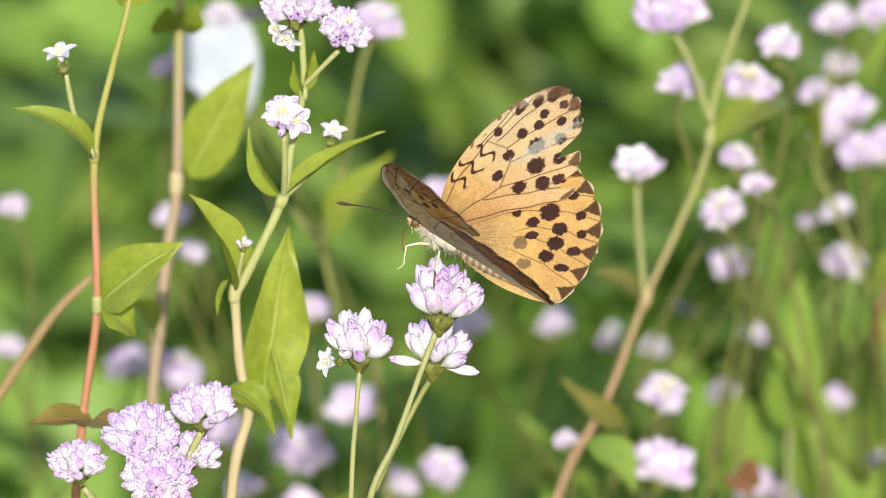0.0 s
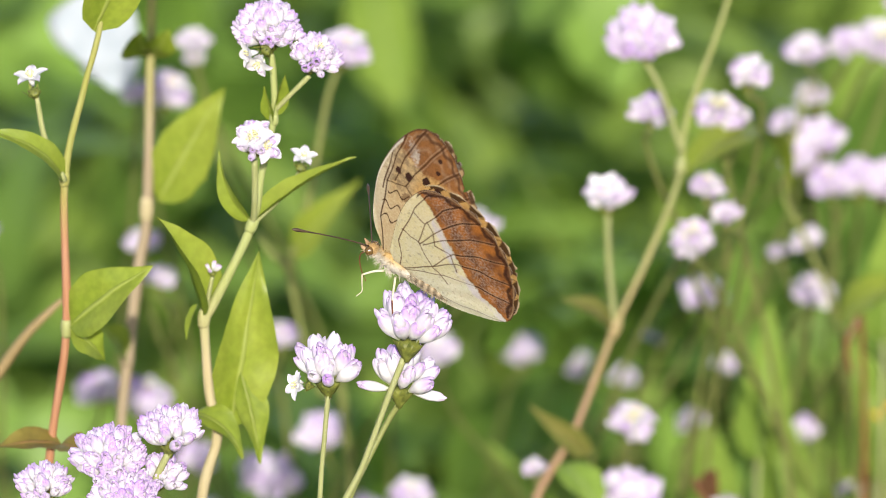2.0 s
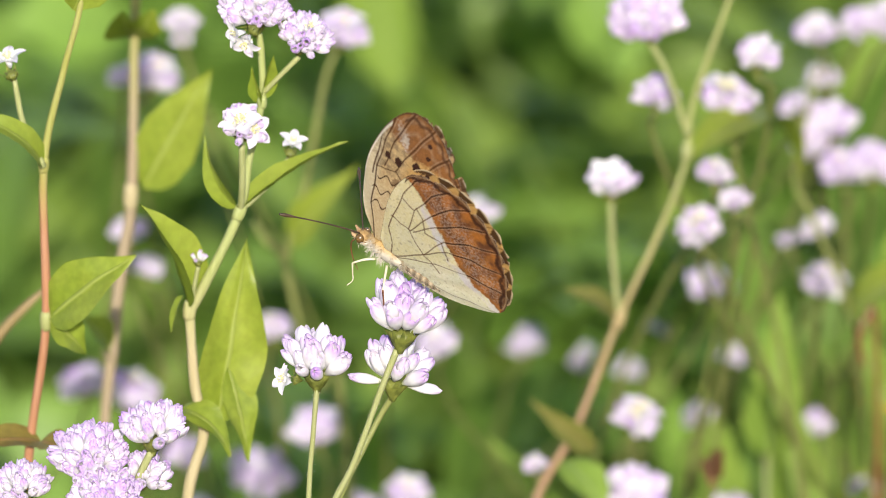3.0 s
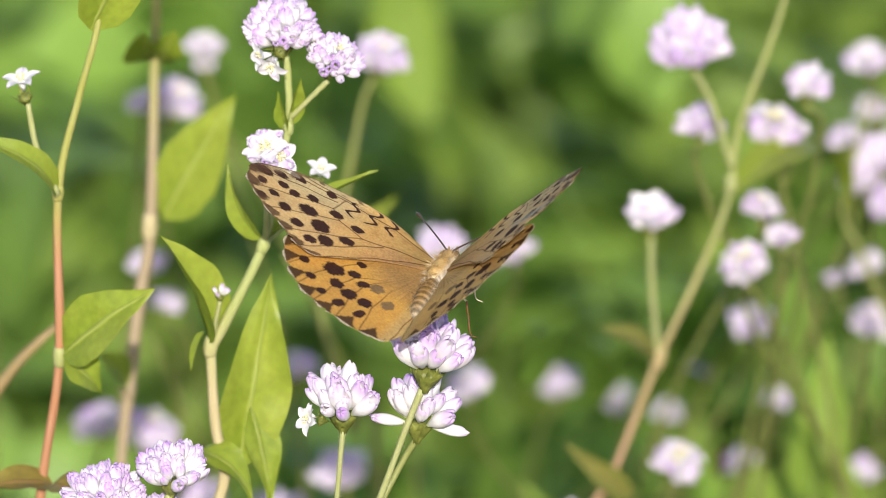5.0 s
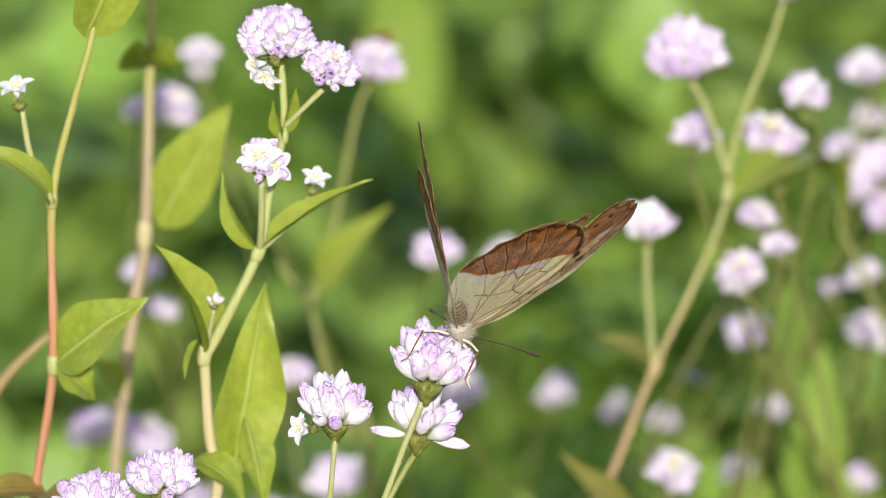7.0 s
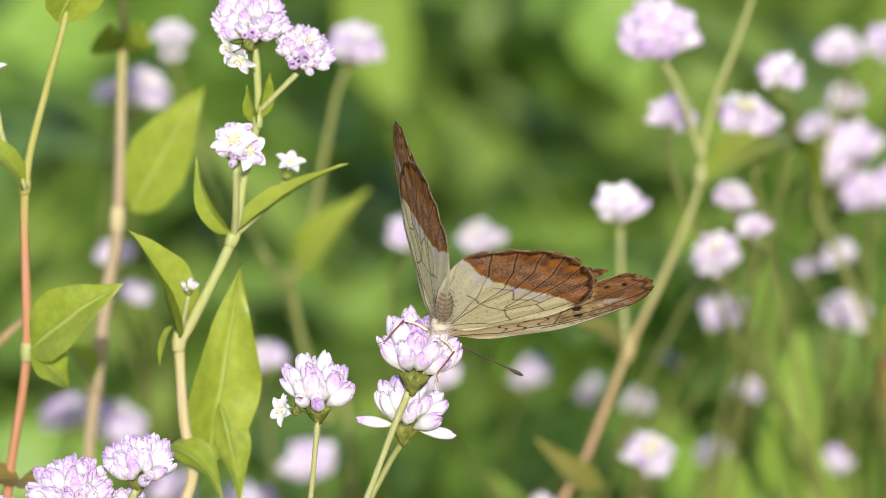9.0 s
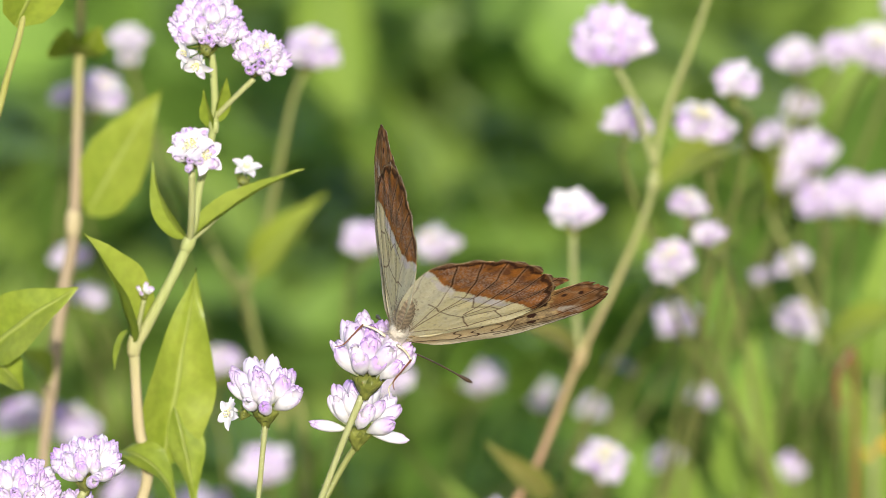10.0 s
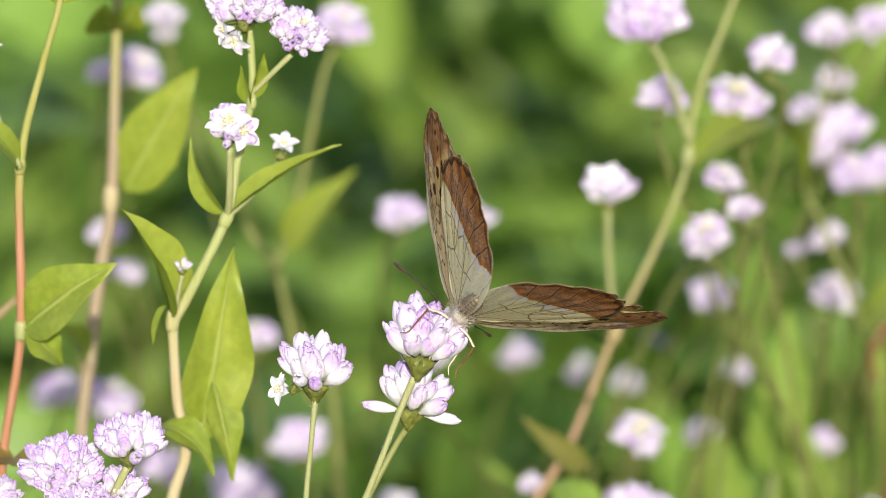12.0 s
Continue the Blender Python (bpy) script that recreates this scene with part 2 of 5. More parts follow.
def aim(at, direction, spin=0.0, size=1.0):
    """A matrix at a place, with its z axis along a direction."""
    q = Vector(direction).normalized().to_track_quat("Z", "Y")
    return Matrix.Translation(at) @ q.to_matrix().to_4x4() @ Matrix.Rotation(spin, 4, "Z") @ Matrix.Scale(size, 4)


def along(me, values):
    a = me.attributes.new("along", "FLOAT", "POINT")
    a.data.foreach_set("value", values)
    return me


# ---- smartweed: florets, heads, leaves, stems ----
def bud_mesh(name, length, width, mouth, seed):
    """A half-closed floret: five lapped spoon-shaped petals round a narrow foot, their tips free."""
    rnd = random.Random(seed)
    verts, faces, vals = [], [], []
    n, m = 10, 6
    for k in range(5):
        w0 = 2 * math.pi * k / 5 + rnd.uniform(-0.12, 0.12)
        reach = length * rnd.uniform(0.88, 1.06)
        open_tip = mouth + rnd.uniform(-0.10, 0.14)
        out = 1.0 + 0.05 * (k % 2)
        o = len(verts)
        for i in range(n + 1):
            t = i / n
            u = max(0.0, (t - 0.60) / 0.40) * math.pi / 2
            r = 0.24 + 0.76 * math.sin(math.pi / 2 * t / 0.60) ** 1.2 if t < 0.60 else open_tip + (1 - open_tip) * math.cos(u)
            up = t if t < 0.60 else 0.60 + 0.36 * math.sin(u)
            half = 0.86 * max(0.0, 1 - (max(0.0, t - 0.55) / 0.46) ** 3.0) ** 0.5 + 0.03
            for j in range(m + 1):
                s = (j - m / 2) / (m / 2)
                w = w0 + s * half
                rr = width * 0.5 * r * out * (1 - 0.10 * s * s * t)
                z = reach * (up - 0.05 * s * s * t)
                verts.append(Vector((rr * math.cos(w) + 0.30 * t * t, rr * math.sin(w), z)) * MM)
                vals.append(min(1.0, up + 0.05 * s * s * t))
        for i in range(n):
            for j in range(m):
                c = o + i * (m + 1) + j
                faces.append((c, c + 1, c + m + 2, c + m + 1))
    return along(mesh_of(name, verts, faces, PETAL), vals)


def star_mesh(name, length, flare):
    """An open floret: a short tube, five spread petals and pale anthers."""
    verts, faces = lathe([(0, 0.4 * MM), (1.0 * MM, 0.7 * MM), (2.4 * MM, 1.0 * MM), (2.5 * MM, 0.5 * MM)], 10)
    vals = [0.3] * len(verts)
    slots = [0] * len(faces)
    for k in range(5):
        w = 2 * math.pi * k / 5
        o = len(verts)
        for i in range(7):
            t = i / 6
            half = 1.45 * MM * math.sin(math.pi * (0.16 + 0.80 * t)) ** 0.9 * (1 if t < 0.97 else 0.4)
            ang = flare * (0.55 + 0.6 * t)
            r = (0.8 + length * t * math.sin(ang)) * MM
            z = (2.0 + length * t * math.cos(ang)) * MM
            for j in range(5):
                s = (j - 2) / 2
                p = Vector((r, s * half, z + 0.35 * MM * s * s))
                verts.append(Matrix.Rotation(w, 3, "Z") @ p)
                vals.append(0.35 + 0.6 * t)
        for i in range(6):
            for j in range(4):
                faces.append((o + i * 5 + j, o + i * 5 + j + 1, o + i * 5 + 6 + j, o + i * 5 + 5 + j))
                slots.append(0)
    for k in range(6):
        w = 2 * math.pi * k / 6 + 0.4
        tip = Vector((0.9 * math.cos(w), 0.9 * math.sin(w), 4.0)) * MM
        v, f = tube([(0, 0, 2.2 * MM), tip * 0.9, tip], [0.10 * MM, 0.10 * MM, 0.32 * MM], 5, 2)
        o = len(verts)
        verts += v
        vals += [0.4] * len(v)
        faces += [tuple(i + o for i in q) for q in f]
        slots += [1] * len(f)
    return along(mesh_of(name, verts, faces, [PETAL_OPEN, POLLEN], True, slots), vals)


def calyx_mesh():
    """The green base of a head: lapped sheaths with fine pointed bracts."""
    verts, faces = lathe([(-1.7 * MM, 0.40 * MM), (-1.1 * MM, 0.55 * MM), (-0.5 * MM, 0.95 * MM), (0.3 * MM, 1.35 * MM), (1.0 * MM, 1.6 * MM), (1.5 * MM, 0.8 * MM)], 21, 7, 0.20)
    for k in range(15):
        w = 2.39996 * k + 0.3 * math.sin(k * 5)
        low = -0.9 + 1.6 * (k / 14)
        out = 1.4 + 1.7 * (k / 14) + 0.4 * math.sin(k * 3.7)
        up = low + 1.5 + 0.9 * math.cos(k * 2.3)
        a = Vector((math.cos(w), math.sin(w), 0))
        s = Vector((-math.sin(w), math.cos(w), 0)) * 0.42 * MM
        foot = a * (0.6 + 1.2 * (k / 14)) * MM + Vector((0, 0, low * MM))
        tip = a * out * MM + Vector((0, 0, up * MM))
        waist = foot * 0.42 + tip * 0.58 + a * 0.1 * MM
        o = len(verts)
        verts += [foot - s, foot + s, waist + s * 0.6, waist - s * 0.6, tip, waist + a * 0.14 * MM]
        faces += [(o, o + 1, o + 5), (o + 1, o + 2, o + 5), (o + 3, o, o + 5), (o + 2, o + 4, o + 5), (o + 4, o + 3, o + 5)]
    return mesh_of("calyx", verts, faces, CALYX)


BUDS = [bud_mesh("bud", 5.1, 2.15, 0.30, 1), bud_mesh("bud", 5.3, 2.3, 0.42, 2), bud_mesh("bud", 4.6, 1.9, 0.18, 3), bud_mesh("bud", 5.6, 2.1, 0.36, 4), bud_mesh("bud", 5.0, 2.3, 0.55, 5)]
STARS = [star_mesh("open_floret", 3.9, 1.15), star_mesh("open_floret", 3.6, 0.9)]
CALYX_MESH = calyx_mesh()


def bloom(plant, at, axis, size, count, seed, opened=0, wide=1.62, plump=1.0, core=1.0):
    """A smartweed head on a plant: a calyx with florets set round its dome."""
    rnd = random.Random(seed)
    head = part("flower_head", CALYX_MESH, plant, "", aim(Vector(at) * MM - plant.location, axis, rnd.random() * 6, size / 7.3))
    for i in range(count):
        t = (i + 0.5) / count
        polar = wide * t**0.55 + rnd.uniform(-0.06, 0.06)
        w = i * 2.39996 + rnd.uniform(-0.15, 0.15)
        d = Vector((math.sin(polar) * math.cos(w), math.sin(polar) * math.sin(w), math.cos(polar)))
        me = STARS[i % 2] if i < opened else BUDS[rnd.randrange(5)]
        grow = rnd.uniform(0.82, 1.12) * (1.06 - 0.10 * t)
        part("floret", me, head, "", aim(Vector((d.x * 1.9, d.y * 1.9, 1.0 + d.z * 1.9)) * core * MM, d + Vector((rnd.gauss(0, 0.16), rnd.gauss(0, 0.16), 0.50)), rnd.random() * 6, grow / core**1.2) @ Matrix.Diagonal((plump, plump, min(1.0, 0.25 + 0.75 * plump), 1)))
    return head


def blade_mesh(name, mat, length, width, bend=0.0, fold=0.25, twist=0.0, wave=0.03, full=0.36, n=16, m=8):
    """A lance-shaped leaf along +y from its stalk, its face to +z, folded on the midrib and bent over its length."""
    verts, faces, uv = [], [], []
    for i in range(n + 1):
        t = i / n
        half = width * 0.5 * (math.sin(math.pi * t ** (math.log(0.5) / math.log(full))) ** 0.85 if 0 < t < 1 else 0.0) * (1 - 0.45 * t * t) + 0.25 * (1 - t)
        uneven = [1 + 0.13 * noise.noise(Vector((t * 5 + length, width * 3 + k, 0.5))) + 0.05 * noise.noise(Vector((t * 17, length + k, 2.5))) for k in (0, 9)]
        a = bend * t
        y = length * (math.sin(a) / bend if abs(bend) > 1e-4 else t)
        z = length * ((1 - math.cos(a)) / -bend if abs(bend) > 1e-4 else 0)
        for j in range(m + 1):
            s = (j - m / 2) / (m / 2)
            x, dz = s * half * uneven[j > m / 2], abs(s) * half * fold + wave * width * math.sin(9 * t + 2 * s) * s * s
            dz += 0.045 * width * noise.noise(Vector((t * length / width * 2.2, s * 1.6 + length, 7.0))) * min(1, 4 * t)
            tw = twist * t
            x, dz = x * math.cos(tw) - dz * math.sin(tw), x * math.sin(tw) + dz * math.cos(tw)
            verts.append(Vector((x, y - dz * math.sin(-a), z + dz * math.cos(a))) * MM)
            uv.append((t, s))
    for i in range(n):
        for j in range(m):
            k = i * (m + 1) + j
            faces.append((k, k + 1, k + m + 2, k + m + 1))
    me = mesh_of(name, verts, faces, mat)
    layer = me.uv_layers.new(name="blade")
    for loop in me.loops:
        layer.data[loop.index].uv = uv[loop.vertex_index]
    return me


def leaf(plant, base, tip, face, width, mat=None, bend=0.5, fold=0.25, twist=0.0, full=0.36, wave=0.03, label=""):
    """A leaf from its base to its tip (mm), its upper side turned to face."""
    a, b = Vector(base), Vector(tip)
    chord = (b - a).length
    length = chord * (bend / 2) / math.sin(bend / 2) if abs(bend) > 1e-4 else chord
    y = (b - a).normalized()
    x = y.cross(Vector(face)).normalized()
    z = x.cross(y)
    lean = Matrix.Rotation(bend / 2, 3, x)
    y, z = lean @ y, lean @ z
    m = Matrix((x, y, z)).transposed().to_4x4()
    m.translation = a * MM - plant.location
    return part("leaf", blade_mesh("leaf", mat or LEAF, length, width, bend, fold, twist, wave, full), plant, label, m)


def plant_at(name, x, y, label, group="", category="wildflower"):
    e = new(name)
    e.location = (x * MM, y * MM, 0)
    return tagged(e, label, category, group)


# a place near the middle of the camera's path
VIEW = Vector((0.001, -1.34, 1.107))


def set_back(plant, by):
    """Pushes a finished plant back by some mm, scaled about VIEW so that it looks unchanged from the camera; its root
    goes into the soil.
    """
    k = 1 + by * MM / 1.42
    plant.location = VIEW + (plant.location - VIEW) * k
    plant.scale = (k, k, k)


def stem(plant, points, radii, mat, name="stem", sides=10, label="", lumps=0.12):
    v, f = tube([Vector(p) * MM - plant.location for p in points], [r * 0.76 * MM for r in radii], sides, 7, lumps)
    return part(name, mesh_of(name, v, f, mat), plant, label)


def node_ring(plant, at, axis, radius, mat, height=3.0):
    """The papery collar where a leaf leaves the stem."""
    prof = [(-0.5, 0.86), (-0.3, 1.0), (0.0, 1.1), (0.3, 1.02), (0.5, 0.86)]
    v, f = lathe([(z * height * 0.65 * MM, r * radius * 0.76 * MM) for z, r in prof], 12, 3, 0.05)
    return part("stem_node", mesh_of("stem_node", v, f, mat), plant, "", aim(Vector(at) * MM - plant.location, axis))


def hairs(plant, points, radius, count, seed):
    """Fine pale bristles on a stem."""
    rnd = random.Random(seed)
    line = glide([Vector(p) * MM - plant.location for p in points], 20)
    verts, faces = [], []
    for _ in range(count):
        p = line[rnd.randrange(len(line) - 1)]
        d = Vector((rnd.gauss(0, 1), rnd.gauss(0, 1), rnd.gauss(0, 0.4))).normalized()
        s = d.cross(Vector((0, 0, 1))).normalized() * 0.035 * MM
        b = p + d * radius * 0.9 * MM
        o = len(verts)
        verts += [b - s, b + s, b + d * rnd.uniform(0.35, 0.7) * MM]
        faces.append((o, o + 1, o + 2))
    part("bristles", mesh_of("bristles", verts, faces, CHITIN_PALE, False), plant)["kind"] = "stuff"


# ---- ground and the meadow behind ----
def ground():
    n = 60
    verts, faces = [], []
    for i in range(n + 1):
        for j in range(n + 1):
            u, v = (i / n - 0.5) * 2, (j / n - 0.5) * 2
            x, y = math.copysign(abs(u) ** 3 * 400 + abs(u) * 3, u), math.copysign(abs(v) ** 3 * 400 + abs(v) * 3, v)
            z = -0.02 + 0.02 * noise.noise(Vector((x * 1.3, y * 1.3, 0))) if abs(x) + abs(y) < 40 else -0.02
            verts.append((x, y, z))
    for i in range(n):
        for j in range(n):
            k = i * (n + 1) + j
            faces.append((k, k + n + 1, k + n + 2, k + 1))
    tagged(new("ground", mesh_of("ground", verts, faces, EARTH)), "dark damp meadow soil under the plants", "ground", kind="structure")


ground()


def foliage(name, label, mat, count, seed, near, far, top, size, lean, shift=0.0, wide=1.0):
    """A bank of leaves on the ground behind the blooms: many separate blades at all angles."""
    rnd = random.Random(seed)
    n, m = 5, 2
    co, fc, uvs = [], [], []
    for _ in range(count):
        y = near + (far - near) * rnd.random() ** 1.2
        x = rnd.uniform(-1, 1) * (0.16 + 0.13 * (y + 0.2)) * wide + shift
        hill = 0.62 + 0.65 * noise.noise(Vector((x * 8 + seed, y * 5, 0.3))) + 0.3 * noise.noise(Vector((x * 19, y * 16, seed)))
        z = max(0.01, top * hill * rnd.random() ** 0.35)
        length = size * rnd.uniform(0.6, 1.5)
        width = length * rnd.uniform(0.22, 0.45)
        m4 = Euler((rnd.gauss(lean, 0.5), rnd.gauss(0, 0.5), rnd.uniform(0, 6.28))).to_matrix()
        o = len(co)
        bend = rnd.uniform(0.2, 1.3)
        for i in range(n + 1):
            t = i / n
            half = width * 0.5 * max(0.03, math.sin(math.pi * t**0.7) ** 0.9)
            for j in range(m + 1):
                s = j - 1
                p = Vector((s * half, length * math.sin(bend * t) / bend, -length * (1 - math.cos(bend * t)) / bend + 0.25 * abs(s) * half))
                p = m4 @ p
                co.append((p.x + x, p.y + y, max(p.z + z, 0.0)))
        for i in range(n):
            for j in range(m):
                k = o + i * (m + 1) + j
                fc.append((k, k + 1, k + m + 2, k + m + 1))
    me = mesh_of(name, co, fc, mat)
    layer = me.uv_layers.new(name="blade")
    idx = np.empty(len(me.loops), dtype=np.int32)
    me.loops.foreach_get("vertex_index", idx)
    idx = idx % ((n + 1) * (m + 1))
    uv = np.stack([idx // (m + 1) / n, idx % (m + 1) - 1.0], 1).astype(np.float32)
    layer.data.foreach_set("uv", uv.ravel())
    return tagged(new(name, me), label, "foliage", kind="stuff")


foliage("meadow_foliage", "dense dark green leaves of the meadow behind the flowers", LEAF_FAR, 3900, 3, 0.62, 2.6, 0.30, 0.070, 0.2)
foliage("young_meadow_foliage", "scattered bright yellow-green young leaves in the meadow", LEAF_PALE, 380, 8, 0.92, 2.4, 0.29, 0.075, 1.0, 0.03, 1.0)
# extra clump in a paler leaf colour, added to brighten the upper background
foliage("sunny_meadow_foliage", "clump of light green leaves added to brighten the background", LEAF_PALE, 260, 14, 0.95, 1.8, 0.35, 0.09, 1.0, 0.03, 0.50)

# paler leaf colour in place of sunlight, added where the background was too dark
foliage("lit_meadow_foliage", "loose clump of pale yellow-green leaves added to brighten the background behind the butterfly", LEAF_PALE, 170, 52, 0.78, 1.35, 0.42, 0.044, 1.0, 0.040, 0.26)
foliage("outer_meadow_foliage", "wide spread of dark green meadow leaves on both sides", LEAF_FAR, 6000, 21, 0.62, 4.2, 0.29, 0.080, 0.2, 0.0, 4.5)

foliage("near_meadow_foliage", "green leaves standing close behind the flowers", LEAF_FAR, 520, 47, 0.40, 0.70, 0.46, 0.042, 0.5, 0.0, 1.1)

foliage("tall_meadow_foliage", "taller green leafy shoots just behind the flowers", LEAF_FAR, 1500, 35, 0.46, 1.05, 0.42, 0.055, 0.6, 0.0, 1.0)


def grass(name, label, count, seed, spread, near, far, low, high, thin, thick, mat):
    """Long blurred grass blades that stand between the far leaves."""
    rnd = random.Random(seed)
    co, fc = [], []
    for _ in range(count):
        x, y = rnd.uniform(-spread, spread), rnd.uniform(near, far)
        h, w = rnd.uniform(low, high) * (1.25 - 0.5 * (y - near) / (far - near)), rnd.uniform(thin, thick)
        lean = Vector((rnd.gauss(0, 0.11), rnd.gauss(0, 0.08), 0))
        a = rnd.uniform(0, 3.14)
        side = Vector((math.cos(a), math.sin(a), 0)) * w
        o = len(co)
        for i in range(8):
            t = i / 7
            p = Vector((x, y, h * t - 0.10 * h * t**4)) + lean * t * t * (1 + t)
            co += [p - side * (1 - t * 0.9), p + side * (1 - t * 0.9)]
        fc += [(o + 2 * i, o + 2 * i + 1, o + 2 * i + 3, o + 2 * i + 2) for i in range(7)]
    me = mesh_of(name, co, fc, mat)
    me.uv_layers.new(name="blade")
    tagged(new(name, me), label, "grass", kind="stuff")


grass("meadow_grass", "long light green grass blades far behind", 120, 5, 0.25, 0.75, 1.7, 0.20, 0.36, 0.003, 0.007, LEAF_PALE)
grass("tall_grass", "thin green grass blades among the meadow leaves", 170, 15, 0.16, 0.42, 0.95, 0.30, 0.40, 0.0012, 0.0032, LEAF_PALE)


# ---- the plant that the butterfly sits on ----
perch = plant_at("smartweed_plant", -22, 6, "slender smartweed with two pink and white heads, hairy stem")
PERCH_LINE = [(-22, 6, 0), (-21, 5, 200), (-19, 3, 420), (-16.5, 1, 555), (-15.2, 0, 571.9), (-10.8, 0, 582.4), (-6.3, 0, 595.2), (-3.8, 0, 601.8)]
stem(perch, PERCH_LINE, [1.8, 1.5, 1.1, 0.85, 0.76, 0.70, 0.66, 0.72], STEM_GREEN)
stem(perch, [(-14.4, 0.6, 573.0), (-11.6, 2.5, 579.0), (-7.0, 5, 587.6), (-4.6, 5, 591.8)], [0.66, 0.68, 0.64, 0.72], STEM_OLIVE, "side_stem")
hairs(perch, PERCH_LINE[3:], 0.62, 520, 4)
seat = bloom(perch, (-3.1, 0, 603.4), (0.16, -0.02, 1), 9.4, 29, 11, 0, 1.24, 1.0)
spare = bloom(perch, (-4.4, 5, 593.0), (0.16, 0.05, 1), 8.6, 17, 12, 0, 1.30, 1.0)
for way, size in (((-0.95, -0.15, 0.22), 0.95), ((0.97, -0.2, -0.10), 0.95)):
    d = spare.matrix_basis.to_3x3().inverted() @ Vector(way)
    d.normalize()
    part("floret", BUDS[3], spare, "", aim((d * 1.6 + Vector((0, 0, 0.9))) * MM, d, 0.4, size) @ Matrix.Diagonal((0.75, 0.75, 1, 1)))
cam.data.dof.focus_object = seat

neighbour = plant_at("smartweed_plant", -19, -2, "small smartweed with one rounded pink and white flower head")
LINE = [(-19, -2, 0), (-19.5, -1, 300), (-19.2, 0, 540), (-18.4, 0, 574.2), (-17.4, 0, 588.6), (-16.8, 0, 595.6)]
stem(neighbour, LINE, [1.5, 1.1, 0.72, 0.62, 0.58, 0.66], STEM_GREEN)
hairs(neighbour, LINE[2:], 0.54, 320, 9)
bloom(neighbour, (-16.8, 0, 596.8), (-0.02, -0.05, 1), 8.2, 30, 21, 0, 1.30, 1.0)
bloom(neighbour, (-19.9, -2, 597.9), (-0.9, -0.5, 0.35), 3.6, 2, 22, 2, 0.5)

# ---- low cluster ----
cluster = plant_at("smartweed_plant", -54, 0, "bushy smartweed with crowded pink and white heads")
stem(cluster, [(-54, 0, 0), (-53, 1, 350), (-53.5, 1, 540), (-54.2, 0.5, 572), (-54, 0, 577)], [1.8, 1.5, 1.2, 1.0, 1.0], STEM_GREEN)
stem(cluster, [(-53.6, 1, 545), (-49.3, 0, 572.2), (-46.3, -1, 580.6), (-44.2, -1, 585.2)], [1.0, 0.9, 0.8, 0.8], STEM_GREEN, "side_stem")
stem(cluster, [(-53.8, 1, 550), (-60, 0, 568), (-64.3, -1, 575.2)], [1.0, 0.9, 0.8], STEM_GREEN, "side_stem")
bloom(cluster, (-54.2, 1, 580.6), (0, -0.2, 1), 8.8, 110, 31, 0, 1.6, 0.98, 1.3)
bloom(cluster, (-51.8, -4, 575.6), (0.12, -0.4, 1), 8.6, 100, 32, 0, 1.6, 0.98, 1.3)
bloom(cluster, (-65.0, 0, 576.4), (-0.1, -0.15, 1), 6.8, 56, 33, 0, 1.55, 0.98, 1.2)
bloom(cluster, (-43.9, -1, 586.2), (0.05, -0.1, 1), 7.6, 46, 34, 0, 1.45, 0.95, 1.1)
bloom(cluster, (-46.2, 2, 578.2), (0.5, -0.1, 0.9), 6.2, 36, 35, 0, 1.5, 0.85)

# ---- the tall branching plant ----
tall = plant_at("smartweed_plant", -43, 6, "tall branching smartweed with jointed pale stem and lance-shaped leaves")
stem(tall, [(-43, 6, 0), (-43, 5, 300), (-41, 2, 520), (-38.8, 0, 572.1), (-35.6, 0, 587.8), (-36.9, 0, 596), (-37.7, 0, 609.7)], [2.0, 1.8, 1.5, 1.3, 1.2, 1.1, 1.1], STEM_PALE)
stem(tall, [(-37.7, 0, 608.7), (-35.4, 0, 613), (-29.4, 0, 625.9), (-27.8, 1, 634.4), (-25.6, 2, 644.4), (-25.7, 2, 652.4), (-26.0, 2, 655.5)], [1.05, 1.1, 1.0, 0.85, 0.8, 0.8, 0.7], STEM_PALE, "branch")
stem(tall, [(-29.2, 0, 626), (-28.8, -2.5, 632), (-28.8, -4, 638.8)], [0.8, 0.75, 0.7], STEM_GREEN, "side_stem")
stem(tall, [(-28.8, 0, 626.5), (-24.6, 4, 629.4), (-21.6, 8, 632.3)], [0.6, 0.55, 0.5], STEM_GREEN, "side_stem")
stem(tall, [(-25.5, 2, 645.5), (-22.0, 1, 649.5), (-19.6, 1, 652.0)], [0.6, 0.55, 0.6], STEM_GREEN, "side_stem")
stem(tall, [(-37.6, 0, 609), (-36.8, -1, 613.5), (-36.1, -1, 617)], [0.7, 0.5, 0.5], STEM_GREEN, "side_stem")
node_ring(tall, (-37.6, 0, 609.2), (0.1, 0, 1), 1.35, STEM_PALE, 5)
node_ring(tall, (-29.4, 0, 625.9), (0.4, 0, 1), 1.25, STEM_PALE, 4)
node_ring(tall, (-25.6, 2, 644.0), (0, 0, 1), 1.0, STEM_PALE, 3)
bloom(tall, (-26.4, 2, 656.8), (-0.05, -0.1, 1), 7.8, 105, 41, 0, 1.6, 1.0, 1.3)
bloom(tall, (-19.4, 1, 653.4), (0.3, -0.35, 0.9), 6.2, 52, 42, 2, 1.5, 1.0, 1.25)
bloom(tall, (-26.6, -3, 658.0), (-0.5, -0.6, -0.3), 4.6, 3, 43, 2, 0.9)
bloom(tall, (-28.8, -4, 640.2), (0.05, -0.55, 0.8), 5.6, 18, 44, 5, 1.25)
bloom(tall, (-21.3, 8, 633.0), (0.2, -0.5, 0.85), 4.2, 1, 45, 1, 0.2)
